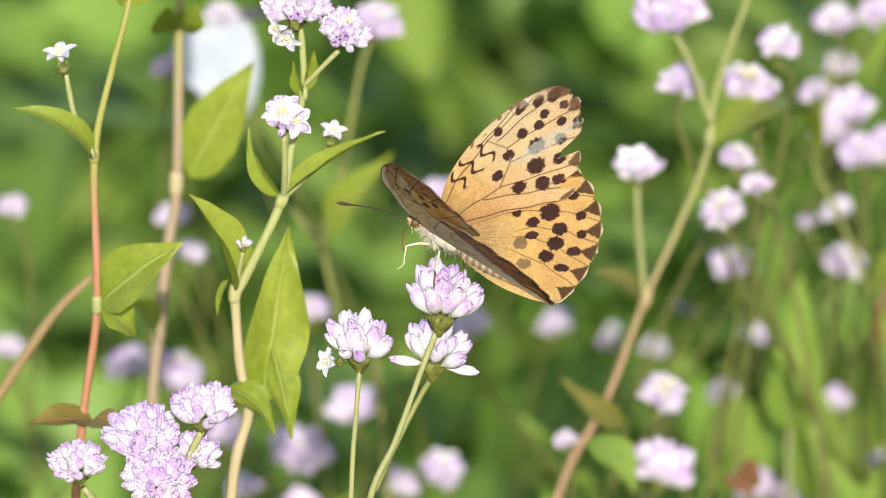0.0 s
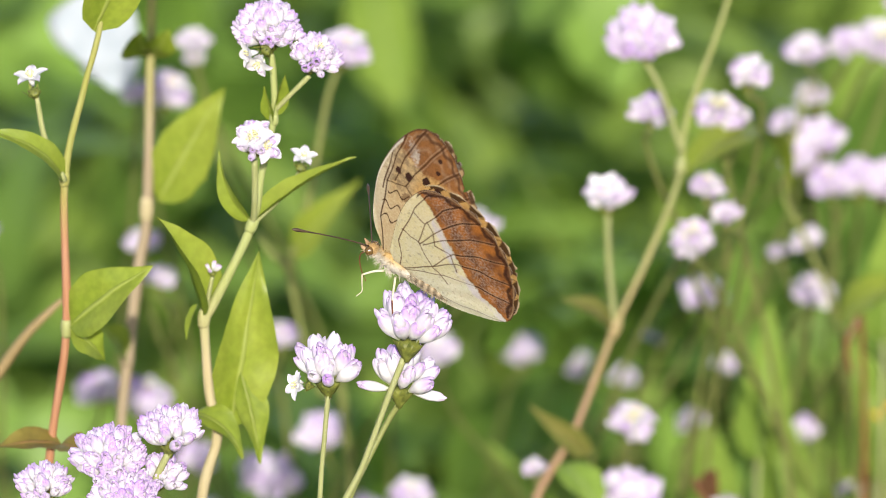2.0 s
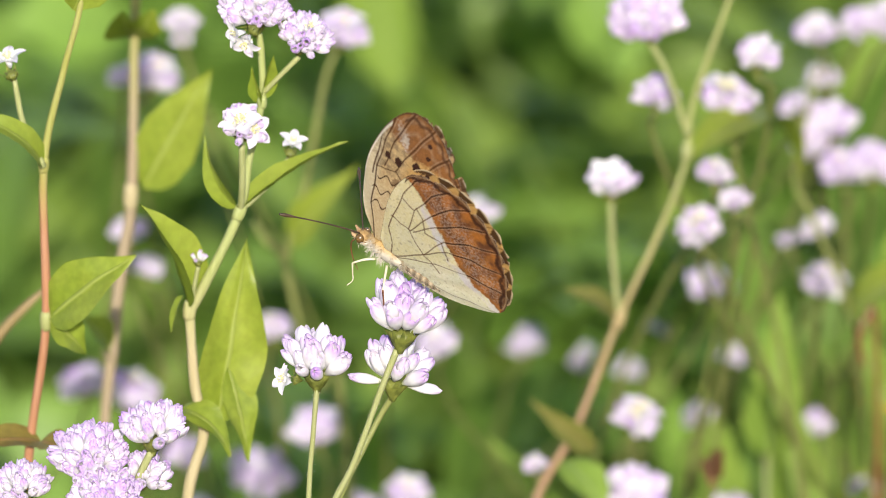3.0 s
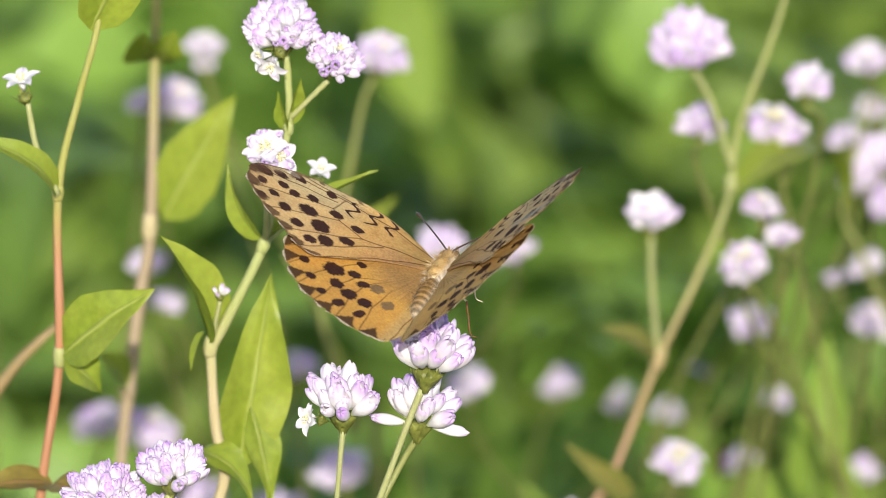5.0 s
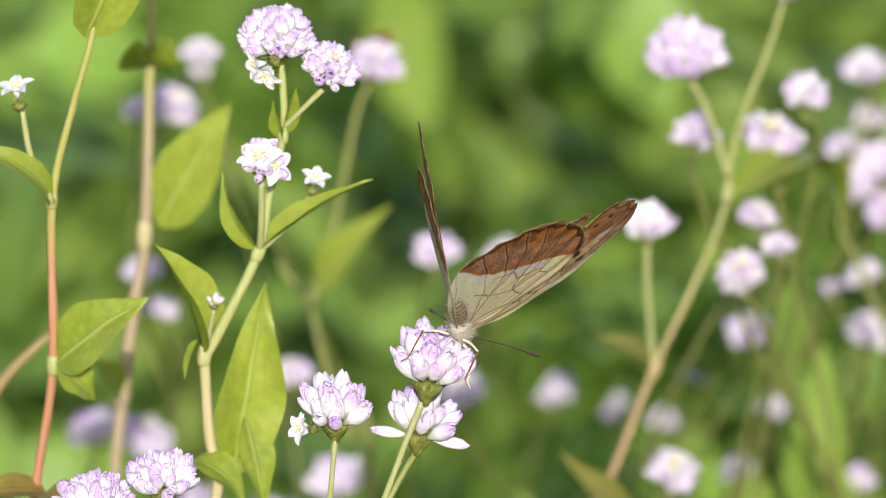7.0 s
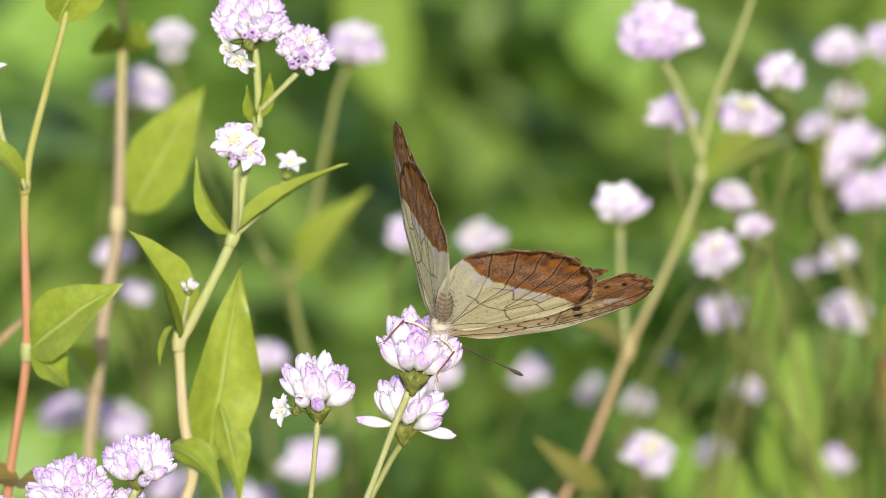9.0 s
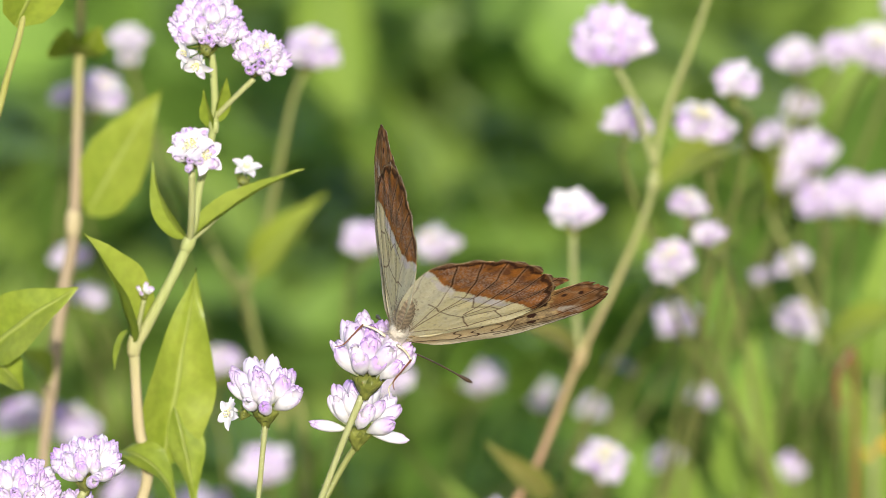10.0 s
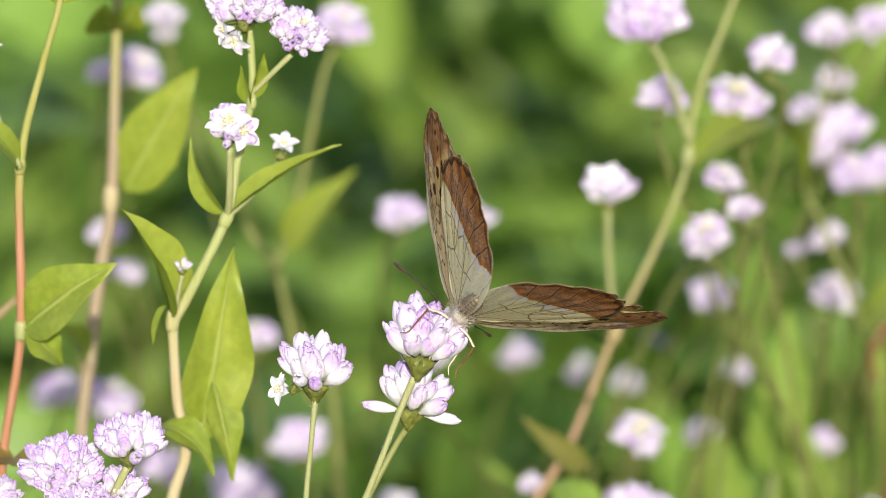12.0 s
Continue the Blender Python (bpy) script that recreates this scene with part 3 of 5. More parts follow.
bloom(tall, (-36.1, -1, 617.4), (0.1, -0.3, 1), 2.2, 5, 46, 0, 1.2)
leaf(tall, (-29.2, 0, 626.2), (-12.0, 8, 635.2), (-0.45, -0.2, 0.9), 4.2, bend=0.35, fold=0.8)
leaf(tall, (-29.6, 0, 626.6), (-34.9, 3, 638.0), (-0.7, -0.3, 0.5), 4.2, bend=0.9, fold=0.5)
leaf(tall, (-33.4, 4, 588.5), (-28.3, 5, 620.0), (0.22, -0.9, 0.15), 11.5, bend=0.15, fold=0.42, full=0.36, wave=0.08)
leaf(tall, (-31.6, 4, 598.0), (-28.4, 1, 582.5), (0.55, -0.75, 0.3), 6.0, bend=0.35, fold=0.3, full=0.4, wave=0.06)
leaf(tall, (-38.0, 0, 610), (-45.2, -3, 628.4), (0.85, -0.35, 0.3), 8.5, bend=0.5, fold=0.9, full=0.4)
leaf(tall, (-38.6, -1, 612), (-40.6, -4, 606.5), (-0.9, -0.4, 0.1), 3.0, bend=0.2, fold=0.4)
leaf(tall, (-39.6, -1, 592.4), (-31.2, -5, 585.6), (0.15, -0.35, 0.95), 6.0, bend=1.7, fold=0.35, wave=0.06)
leaf(tall, (-25.6, 2, 644.5), (-23.6, -1, 653.0), (0.6, -0.6, 0.2), 3.6, bend=-0.3, fold=0.6)
leaf(tall, (-26.0, 2, 643.6), (-27.2, 0, 650.5), (-0.6, -0.7, 0.2), 2.6, bend=-0.2, fold=0.5)

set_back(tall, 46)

# ---- the red-stemmed plant ----
red = plant_at("smartweed_plant", -72, 14, "tall smartweed with a red lower stem and one open white flower")
stem(red, [(-72, 14, 0), (-70, 12, 350), (-67.5, 10, 540), (-65.7, 10, 568.3), (-63.9, 10, 585.1), (-61.3, 10, 603.7), (-61.2, 10, 630.2), (-57.8, 10, 646.3), (-54.7, 10, 658.3), (-50, 12, 684)], [2.0, 1.6, 1.2, 1.05, 1.0, 1.0, 0.9, 0.75, 0.68, 0.6], STEM_RED)
node_ring(red, (-61.2, 10, 630.6), (0.1, 0, 1), 1.1, STEM_RED, 4)
node_ring(red, (-61.3, 10, 603.7), (0, 0, 1), 1.2, STEM_PINK, 5)
stem(red, [(-61.2, 9, 630.5), (-64.3, 9, 638), (-65.6, 9, 645.5)], [0.8, 0.65, 0.55], STEM_GREEN, "side_stem")
bloom(red, (-66.0, 9, 646.0), (-0.15, -0.35, 0.95), 4.6, 1, 51, 1, 0.2)
leaf(red, (-61.4, 9, 630.8), (-74.8, 5, 640.9), (-0.35, -0.45, 0.85), 5.2, bend=1.35, fold=0.45)
leaf(red, (-60.5, 9, 604.6), (-46.2, 3, 617.5), (-0.25, -0.75, 0.6), 10.5, bend=0.5, fold=0.3, full=0.4)
leaf(red, (-60.6, 9, 604), (-55.0, 12, 597.0), (0.3, -0.7, 0.6), 6.0, bend=0.9, fold=0.4)
leaf(red, (-62.6, 9, 583), (-73.5, 4, 584.2), (-0.1, -0.4, 0.9), 6.5, LEAF_DRY, bend=0.6, fold=0.3, label="brownish withering leaf")
leaf(red, (-62.6, 9, 583), (-57.5, 5, 582.5), (0.1, -0.4, 0.9), 6.0, LEAF_DRY, bend=0.6, fold=0.3, label="brownish withering leaf")
leaf(red, (-56.0, 10, 657), (-44, 8, 690), (0.4, -0.8, 0.2), 12, bend=0.4)

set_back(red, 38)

# ---- the tan-stemmed plant behind it ----
tan = plant_at("smartweed_plant", -58, 58, "smartweed with a tan jointed stem and broad upright leaves")
stem(tan, [(-58, 58, 0), (-57, 55, 350), (-55, 52, 530), (-53.8, 50, 567.5), (-52.2, 50, 584), (-50.2, 50, 600.2), (-48.6, 50, 610.7), (-47.6, 50, 641.7), (-46.5, 50, 672)], [2.0, 1.7, 1.5, 1.35, 1.4, 1.35, 1.3, 1.1, 0.9], STEM_TAN)
node_ring(tan, (-48.7, 50, 611), (0.05, 0, 1), 1.5, STEM_PALE, 7)
node_ring(tan, (-52.4, 50, 583.6), (0.05, 0, 1), 1.6, STEM_TAN, 6)
leaf(tan, (-46.6, 50, 612.5), (-35.0, 46, 634.6), (-0.2, -0.9, 0.3), 11.5, bend=0.15, fold=0.15, full=0.42)
leaf(tan, (-52.6, 49, 583.6), (-57.6, 44, 592.0), (0.6, -0.5, 0.5), 6.5, bend=0.9, fold=0.4)
leaf(tan, (-47.4, 50, 639), (-49.5, 42, 646), (-0.2, -0.8, 0.5), 9, bend=0.6, full=0.5)
leaf(tan, (-47.4, 50, 639), (-44.2, 44, 646), (0.3, -0.8, 0.5), 6, bend=0.6, full=0.5)
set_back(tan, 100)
dry = plant_at("meadow_weed", -96, 48, "thick brownish bare shoot of a meadow weed", category="weed")
stem(dry, [(-96, 48, 0), (-94, 47, 480), (-88, 46, 556), (-84.3, 45, 567.6), (-80.2, 45, 573.9), (-76.2, 45, 580.2), (-70.5, 45, 588.6), (-66.0, 45, 593.5), (-63.0, 46, 596.0)], [1.3, 1.3, 1.3, 1.3, 1.3, 1.25, 1.1, 0.9, 0.6], STEM_BROWN)
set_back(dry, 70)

# ---- the leaning plant on the other side, out of focus ----
lean = plant_at("smartweed_plant", 2, 205, "leaning smartweed with pinkish jointed stem and several flower heads")
stem(lean, [(2, 205, 0), (4, 203, 250), (12, 201, 450), (18.8, 200, 492), (28.2, 200, 512.2), (35.8, 200, 533.1), (42.3, 200, 548.1), (47.7, 200, 563.1), (49.3, 200, 575.6), (55.2, 200, 593.8), (57.5, 200, 602)], [1.7, 1.3, 1.05, 0.95, 0.88, 0.84, 0.80, 0.76, 0.74, 0.68, 0.60], STEM_PINK)
node_ring(lean, (35.8, 200, 533.1), (0.3, 0, 1), 1.5, STEM_PINK, 6)
node_ring(lean, (48.2, 200, 566), (0.1, 0, 1), 1.3, STEM_GREEN, 5)
stem(lean, [(35.8, 200, 533.5), (34.6, 199, 546), (34.2, 198, 557.4)], [0.9, 0.8, 0.8], STEM_GREEN, "side_stem")
stem(lean, [(48.4, 200, 569), (44.6, 199, 581), (41.0, 198, 588.5)], [0.8, 0.75, 0.7], STEM_GREEN, "side_stem")
bloom(lean, (34.2, 198, 557.6), (0.0, -0.15, 1), 6.4, 29, 61, 4, 1.25)
bloom(lean, (40.8, 198, 589.4), (-0.15, -0.2, 1), 8.6, 60, 62, 0, 1.7)
bloom(lean, (58.2, 200, 602.8), (0.1, -0.3, 1), 6.4, 36, 63, 5, 1.5)
leaf(lean, (35.4, 200, 533.5), (25.0, 196, 540.5), (-0.2, -0.5, 0.85), 5.5, LEAF_OLIVE, bend=0.9)
leaf(lean, (31.0, 200, 507), (19.0, 194, 519.5), (-0.5, -0.45, 0.6), 4.6, LEAF_OLIVE, bend=0.4, fold=0.5)
leaf(lean, (48.4, 200, 564), (71.5, 250, 541.5), (0.1, -0.25, 0.95), 8.5, LEAF, bend=1.5, fold=0.35)
leaf(lean, (26, 200, 505), (34, 190, 497), (0.3, -0.5, 0.8), 9, LEAF_PALE, bend=0.6)


# ---- more smartweed heads among the meadow, each on its own stalk ----
def wild_bloom(x, y, z, r, seed, group, label, mat=STEM_OLIVE):
    rnd = random.Random(seed)
    bx, by = x + rnd.uniform(-70, 70), y + rnd.uniform(60, 170)
    p = plant_at("wild_smartweed", bx, by, label, group)
    k = rnd.uniform(-16, 16)
    stem(p, [(bx, by, 0), (bx * 0.7 + x * 0.3 + k, by * 0.9 + y * 0.1, z * 0.45), (bx * 0.4 + x * 0.6 + k, by * 0.55 + y * 0.45, z * 0.8), (x + k * 0.3, by * 0.12 + y * 0.88, z - 20), (x, y, z - r * 0.75)], [1.0, 0.9, 0.75, 0.65, 0.65], mat, sides=7)
    axis = (rnd.uniform(-0.35, 0.35), rnd.uniform(-0.4, 0.05), 1)
    bloom(p, (x, y, z - r * 0.55), axis, r * 1.12, int(12 + r * 3.2), seed, rnd.choice((0, 1, 3)), 1.55)
    for i in range(rnd.choice((1, 1, 2))):
        h = rnd.uniform(0.60, 0.86) * z
        t = h / z
        px = bx + (x - bx) * min(1, t * 1.2)
        w = rnd.choice((-1, 1))
        leaf(p, (px, y + 3, h), (px + w * rnd.uniform(14, 26), y + rnd.uniform(-10, 14), h + rnd.uniform(2, 20)), (-0.3 * w, -0.5, 0.8), rnd.uniform(7, 12), bend=rnd.uniform(0.3, 1.0))
    return p


NEAR = [(62, 220, 578, 5.0), (55, 220, 570, 5.5), (60.6, 222, 568.7, 2.4), (43, 214, 573, 4.9), (52, 220, 544, 5.1), (39, 220, 506, 5.3), (39, 214, 493, 7.6), (54, 220, 555, 3.8), (58, 216, 551, 3.5), (21, 206, 502, 2.9)]
for i, (x, y, z, r) in enumerate(NEAR):
    wild_bloom(x, y, z, r, 100 + i, "smartweed beside the leaning plant", "pale pink smartweed head on a thin green stalk in sun")
BANK = [(74.1, 320, 533.7, 3.8), (79.7, 334, 534.5, 4.2), (81.1, 320, 530, 6.4), (77, 318, 525.8, 4.4), (83.1, 312, 523.6, 5.8), (88.7, 318, 521.8, 6.8), (93.4, 322, 519.5, 6.8), (77.9, 320, 549.6, 4.8), (91.8, 322, 550.4, 6.0), (73.1, 330, 501.7, 2.6), (92.6, 300, 473.5, 3.2), (79, 320, 496, 5.3), (79, 326, 506, 3.7), (57, 320, 496, 5.8), (78, 320, 466, 4.2), (86, 320, 551, 4.6), (62, 324, 479, 3.3), (55, 320, 468, 3.8), (61, 316, 449, 5.3), (69, 318, 446, 4.7), (88, 320, 452, 3.5), (97, 318, 560, 5.0), (101, 310, 520, 5.0)]
for i, (x, y, z, r) in enumerate(BANK):
    wild_bloom(x, y, z, r, 200 + i, "bank of smartweed in the meadow", "white and pink smartweed head in the flowering bank")
SHADE = [(21, 420, 446, 5.2), (34, 424, 441, 4.5), (43, 418, 441, 3.7), (47, 426, 445, 4.5), (49, 420, 455, 3.1)]
for i, (x, y, z, r) in enumerate(SHADE):
    low = wild_bloom(x, y, z, r, 300 + i, "low smartweed in the meadow", "smartweed head low among the leaves, lilac in the shade of added leaves")
    # two leaves added in front and above to cast shade on the head
    leaf(low, (x - 5, y - 40, z + 14), (x + 9, y - 78, z + 44), (0.1, -0.6, 0.8), 15, LEAF_FAR, bend=0.5)
    leaf(low, (x + 5, y - 30, z + 12), (x - 8, y - 66, z + 36), (-0.1, -0.6, 0.8), 13, LEAF_FAR, bend=0.5)
FAR_SIDE = [(-91, 300, 517, 3.7), (-93, 306, 484, 3.9), (-58, 300, 515, 4.2), (-55, 294, 509, 3.7), (-67, 300, 483, 5.4), (-59, 296, 482, 6.6), (-59, 300, 547, 3.4), (-47.5, 300, 558, 3.9), (-47, 302, 553.7, 2.6), (-54, 304, 545.7, 5.8), (-30, 300, 494, 4.9), (-21, 300, 473, 6.4), (-34, 300, 464, 7.2), (-44, 296, 457, 4.4), (-4, 300, 459, 5.6), (-32, 292, 454, 5.8), (-13, 304, 454, 4.9), (3, 300, 491, 4.9), (-48, 300, 468, 4.9), (-3, 300, 519, 5.2), (11, 306, 516, 4.8)]
for i, (x, y, z, r) in enumerate(FAR_SIDE):
    wild_bloom(x, y, z, r, 400 + i, "smartweed behind the tall plant", "round pale pink smartweed head behind the tall plants")

# ---- weeds and broad leaves between the heads ----
weed = plant_at("meadow_weed", -6, 262, "olive meadow weed with a forked stem and one round pale head", category="weed")
stem(weed, [(-6, 262, 0), (-8, 262, 300), (-14, 260, 485.7), (-19, 260, 496.7), (-21.9, 260, 506.4), (-23.8, 260, 514.8), (-25.7, 260, 523.3), (-28.8, 260, 526.9), (-31.3, 260, 531.1)], [1.5, 1.3, 1.1, 1.0, 0.95, 0.9, 0.9, 0.8, 0.7], STEM_OLIVE)
stem(weed, [(-25.3, 260, 522.6), (-23.7, 260, 529.2), (-21.1, 260, 538.8), (-18.9, 260, 550.7), (-17.1, 260, 560.1), (-15.2, 260, 565.4)], [0.95, 0.95, 0.9, 0.85, 0.75, 0.7], STEM_OLIVE, "branch")
bloom(weed, (-14.4, 260, 566.4), (0.15, -0.15, 1), 6.8, 44, 409, 1, 1.6, 1.1, 1.2)
leaf(weed, (-24.6, 260, 526.3), (-10.9, 252, 545), (-0.2, -0.7, 0.6), 7.5, bend=0.4)
rnd = random.Random(77)
THICKET = [(rnd.uniform(14, 98), rnd.uniform(270, 430), rnd.uniform(385, 500) - 0.25 * rnd.uniform(0, 100), rnd.uniform(9, 16), rnd.choice((-1, 1)) * rnd.uniform(0.2, 0.8)) for _ in range(6)]
for x, y, z, w, tilt in ((67, 300, 470, 12, 0.1), (73, 306, 452, 13, -0.15), (81, 300, 430, 14, 0.2), (60, 330, 440, 12, -0.2), (48, 330, 420, 13, 0.3), (30, 330, 405, 14, 0.1), (92, 290, 500, 12, 0.1), *THICKET):
    p = plant_at("broad_leaf", x, y + 6, "broad upright yellow-green leaf on a thin stalk", "broad leaves in the meadow", "leaf")
    stem(p, [(x, y + 6, 0), (x, y + 4, z * 0.6), (x + 1, y + 1, z)], [1.2, 1.0, 0.7], STEM_GREEN, "stalk", 7)
    leaf(p, (x + 1, y + 1, z - 4), (x + tilt * 30, y - 6, z + 34), (0.15 - tilt, -0.8, 0.45), w, LEAF_PALE, bend=0.5)
wilted = plant_at("meadow_weed", 78, 245, "stalk with a long upturned green leaf", category="weed")
stem(wilted, [(92, 250, 0), (88, 236, 400), (83, 226, 505), (79.2, 220, 528.9), (72, 220, 547), (69.2, 220, 555), (73, 220, 575)], [1.3, 1.1, 0.8, 0.75, 0.75, 0.65, 0.5], STEM_OLIVE)
leaf(wilted, (80, 220, 528), (95, 210, 540), (0.1, -0.6, 0.8), 9, bend=0.5)
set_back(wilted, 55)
curl = plant_at("dead_seed_stalk", 88, 262, "dark curled dry stalk", category="dry stalk")
stem(curl, [(88, 262, 0), (88, 260, 420), (87, 258, 505), (85, 256, 512), (83.5, 255, 508), (84.5, 255, 503)], [1.2, 1.0, 0.7, 0.8, 0.8, 0.6], CHITIN_BROWN)


def amber_flower():
    p = plant_at("amber_flower", 95, 305, "small orange flower on a thin stalk", category="flower")
    stem(p, [(95, 305, 0), (94, 304, 300), (91.6, 298, 479)], [1.3, 1.0, 0.8], STEM_GREEN, sides=7)
    v, f = lathe([(0, 0.8 * MM), (1.5 * MM, 2.5 * MM), (3 * MM, 2.2 * MM), (3.6 * MM, 0.6 * MM)], 12)
    head = part("flower_head", mesh_of("disc", v, f, AMBER), p, "", aim(Vector((91.6, 298, 479)) * MM - p.location, (-0.1, -0.5, 1)))
    petal = blade_mesh("petal", AMBER, 5.5, 3.0, 0.4, 0.1, n=6, m=4)
    for k in range(9):
        part("petal", petal, head, "", pose(0, 0, 0.002, 0, 0, k * 40) @ pose(0, 0.0015, 0, 25))


amber_flower()


# ---- the fritillary butterfly: x forward, y to its left, z up from its back, in mm before scaling ----
FORE = [(2.5, -1.3), (6.5, -3.8), (11, -5.0), (17, -5.4), (22, -4.9), (27, -3.6), (31, -1.8), (33.6, 0.2), (34.8, 2.8), (34.0, 5.8), (31.6, 8.5), (28.8, 10.6), (26.0, 12.5), (23.2, 14.6), (20.8, 15.7), (18.0, 15.1), (13.2, 10.8), (7.0, 6.4), (1.5, 3.0)]
HIND = [(3.3, -2.6), (11.4, -4.3), (18.0, -4.4), (22.8, -2.9), (25.3, 0.2), (26.5, 4.4), (26.3, 9.0), (24.7, 13.6), (21.9, 17.3), (18.2, 20.0), (14.2, 21.9), (10.4, 22.5), (7.6, 20.6), (5.0, 17.2), (2.6, 13.0), (0.8, 8.0), (-0.4, 3.0)]
FORE_RIM, HIND_RIM = (7, 15), (3, 11)

# veins, each from its root outwards
FORE_VEINS = [
    [(16, -3.8), (27, -3.4)], [(18, -3.2), (25, -2.6), (31, -1.6)], [(19.2, -1.8), (26, -0.8), (34.6, 1.8)], [(19.4, 0.4), (26, 2.8), (33.6, 6.2)],
    [(17.6, 2.6), (23, 5.8), (29.6, 10.0)], [(13, 4.4), (19, 8.6), (25.2, 13.0)], [(9.4, 3.4), (15.4, 9.2), (21.8, 15.2)], [(2.2, 2.0), (9, 7.0), (17.6, 14.8)],
    [(0.5, -0.6), (9, -2.9), (18, -3.2)], [(18, -3.2), (19.4, 0.4), (17.6, 2.6)], [(17.6, 2.6), (13, 4.4)], [(0.5, 0.6), (8, 2.6), (13, 4.4)],
]
HIND_OUTER = [
    [(10.7, -2.4), (17, -2.6), (22, -2.0), (25.6, 0.2)], [(10.2, 1.0), (15.6, 0.5), (21.5, 1.9), (26.4, 4.4)], [(10.2, 1.4), (17.3, 3.4), (22.5, 6.0), (26.2, 9.6)], [(10.6, 2.0), (15.5, 4.9), (20.4, 8.8), (24.4, 14.0)],
    [(7.7, 5.5), (14.0, 7.5), (18.3, 11.9), (21.6, 17.4)], [(7.7, 5.5), (12.6, 9.0), (15.2, 13.4), (17.9, 20.0)], [(1.5, 1.2), (7.6, 8.0), (11.4, 14.4), (14.0, 21.8)], [(1.0, 1.1), (1.2, 5.8), (3.6, 12.0), (8.6, 21.6)],
]
HIND_INNER = [[(1.1, 0.6), (4.3, -0.4), (7.1, -2.2), (10.7, -2.4)], [(10.4, -2.6), (10.1, -0.6), (10.3, 1.2)], [(15.9, -2.4), (15.5, 0.4)], [(10.2, 1.2), (8.8, 3.0), (7.6, 5.4)], [(1.1, 0.6), (4.4, 3.4), (7.7, 5.5)], [(7.4, 5.6), (7.3, 7.2), (6.4, 9.4)], [(16.3, 0.6), (15.3, 2.5), (12.6, 4.0), (13.4, 7.2), (10.9, 9.8)]]

# spots: place, half length along the wing, half width
FORE_TOP_SPOTS = [(22.8, 4.5, 1.75, 1.4), (19.9, 6.9, 1.75, 1.5), (26.4, 7.2, 1.15, 1.05), (23.5, 9.4, 1.25, 1.1), (23.0, 0.9, 1.05, 0.95), (18.4, 1.6, 1.2, 0.95), (20.4, 11.8, 1.25, 0.95), (18.1, 10.0, 1.45, 1.3), (15.0, 7.1, 1.4, 1.1), (14.3, 2.5, 1.2, 0.85), (26.0, 2.3, 1.0, 0.85), (29.0, 5.2, 1.0, 0.8), (30.6, 7.6, 0.9, 0.9), (29.4, -0.7, 1.3, 0.9), (28.2, 1.8, 1.0, 0.8), (26.4, -2.4, 1.3, 0.75), (31.6, 3.6, 0.9, 0.8), (20.6, -2.8, 1.0, 0.8), (32.0, 0.9, 1.6, 1.1)]
HIND_TOP_SPOTS = [(17.6, 6.8, 1.9, 1.65), (17.3, 10.5, 1.35, 1.25), (14.1, 6.6, 1.2, 1.0), (12.7, 3.4, 0.9, 0.8), (15.3, 12.4, 1.55, 1.3), (12.6, 8.6, 1.3, 0.8), (12.6, 13.5, 1.4, 1.2), (13.7, 17.0, 1.45, 0.75), (17.2, 15.6, 1.35, 0.85), (20.0, 13.7, 0.95, 0.85), (21.8, 10.6, 1.0, 0.9), (22.7, 6.6, 0.95, 0.85), (22.6, 2.6, 0.9, 0.8)]
FORE_UNDER_SPOTS = [(19.3, 4.2, 1.2, 0.8), (22.9, 7.0, 1.3, 0.8), (23.2, 4.1, 1.0, 0.75), (26.6, 6.0, 0.5, 0.45), (29.5, 5.8, 0.5, 0.5), (22.1, -1.6, 0.75, 0.6), (21.8, 0.6, 0.9, 0.7)]


def path_dist(p, points):
    """How far each place lies from a line of straight pieces."""
    best = np.full(len(p), 99.0)
    for a, b in zip(points, points[1:]):
        a, b = np.array(a, float), np.array(b, float)
        t = np.clip(((p - a) @ (b - a)) / ((b - a) @ (b - a)), 0, 1)
        best = np.minimum(best, np.linalg.norm(p - a - t[:, None] * (b - a), axis=1))
    return best


def bent(p):
    """Places shifted a little, so that veins run in soft bends."""
    return p + 0.08 * np.stack([np.sin(p[:, 1] * 0.9 + 0.4 * p[:, 0]), np.sin(p[:, 0] * 0.8 + 1.3 + 0.5 * p[:, 1])], 1)


def blend(col, mask, tint):
    m = np.clip(mask, 0, 1)[:, None]
    return col * (1 - m) + np.array(tint) * m


def edge(d, width, soft=0.25):
    return np.clip((width - d) / soft + 0.5, 0, 1)


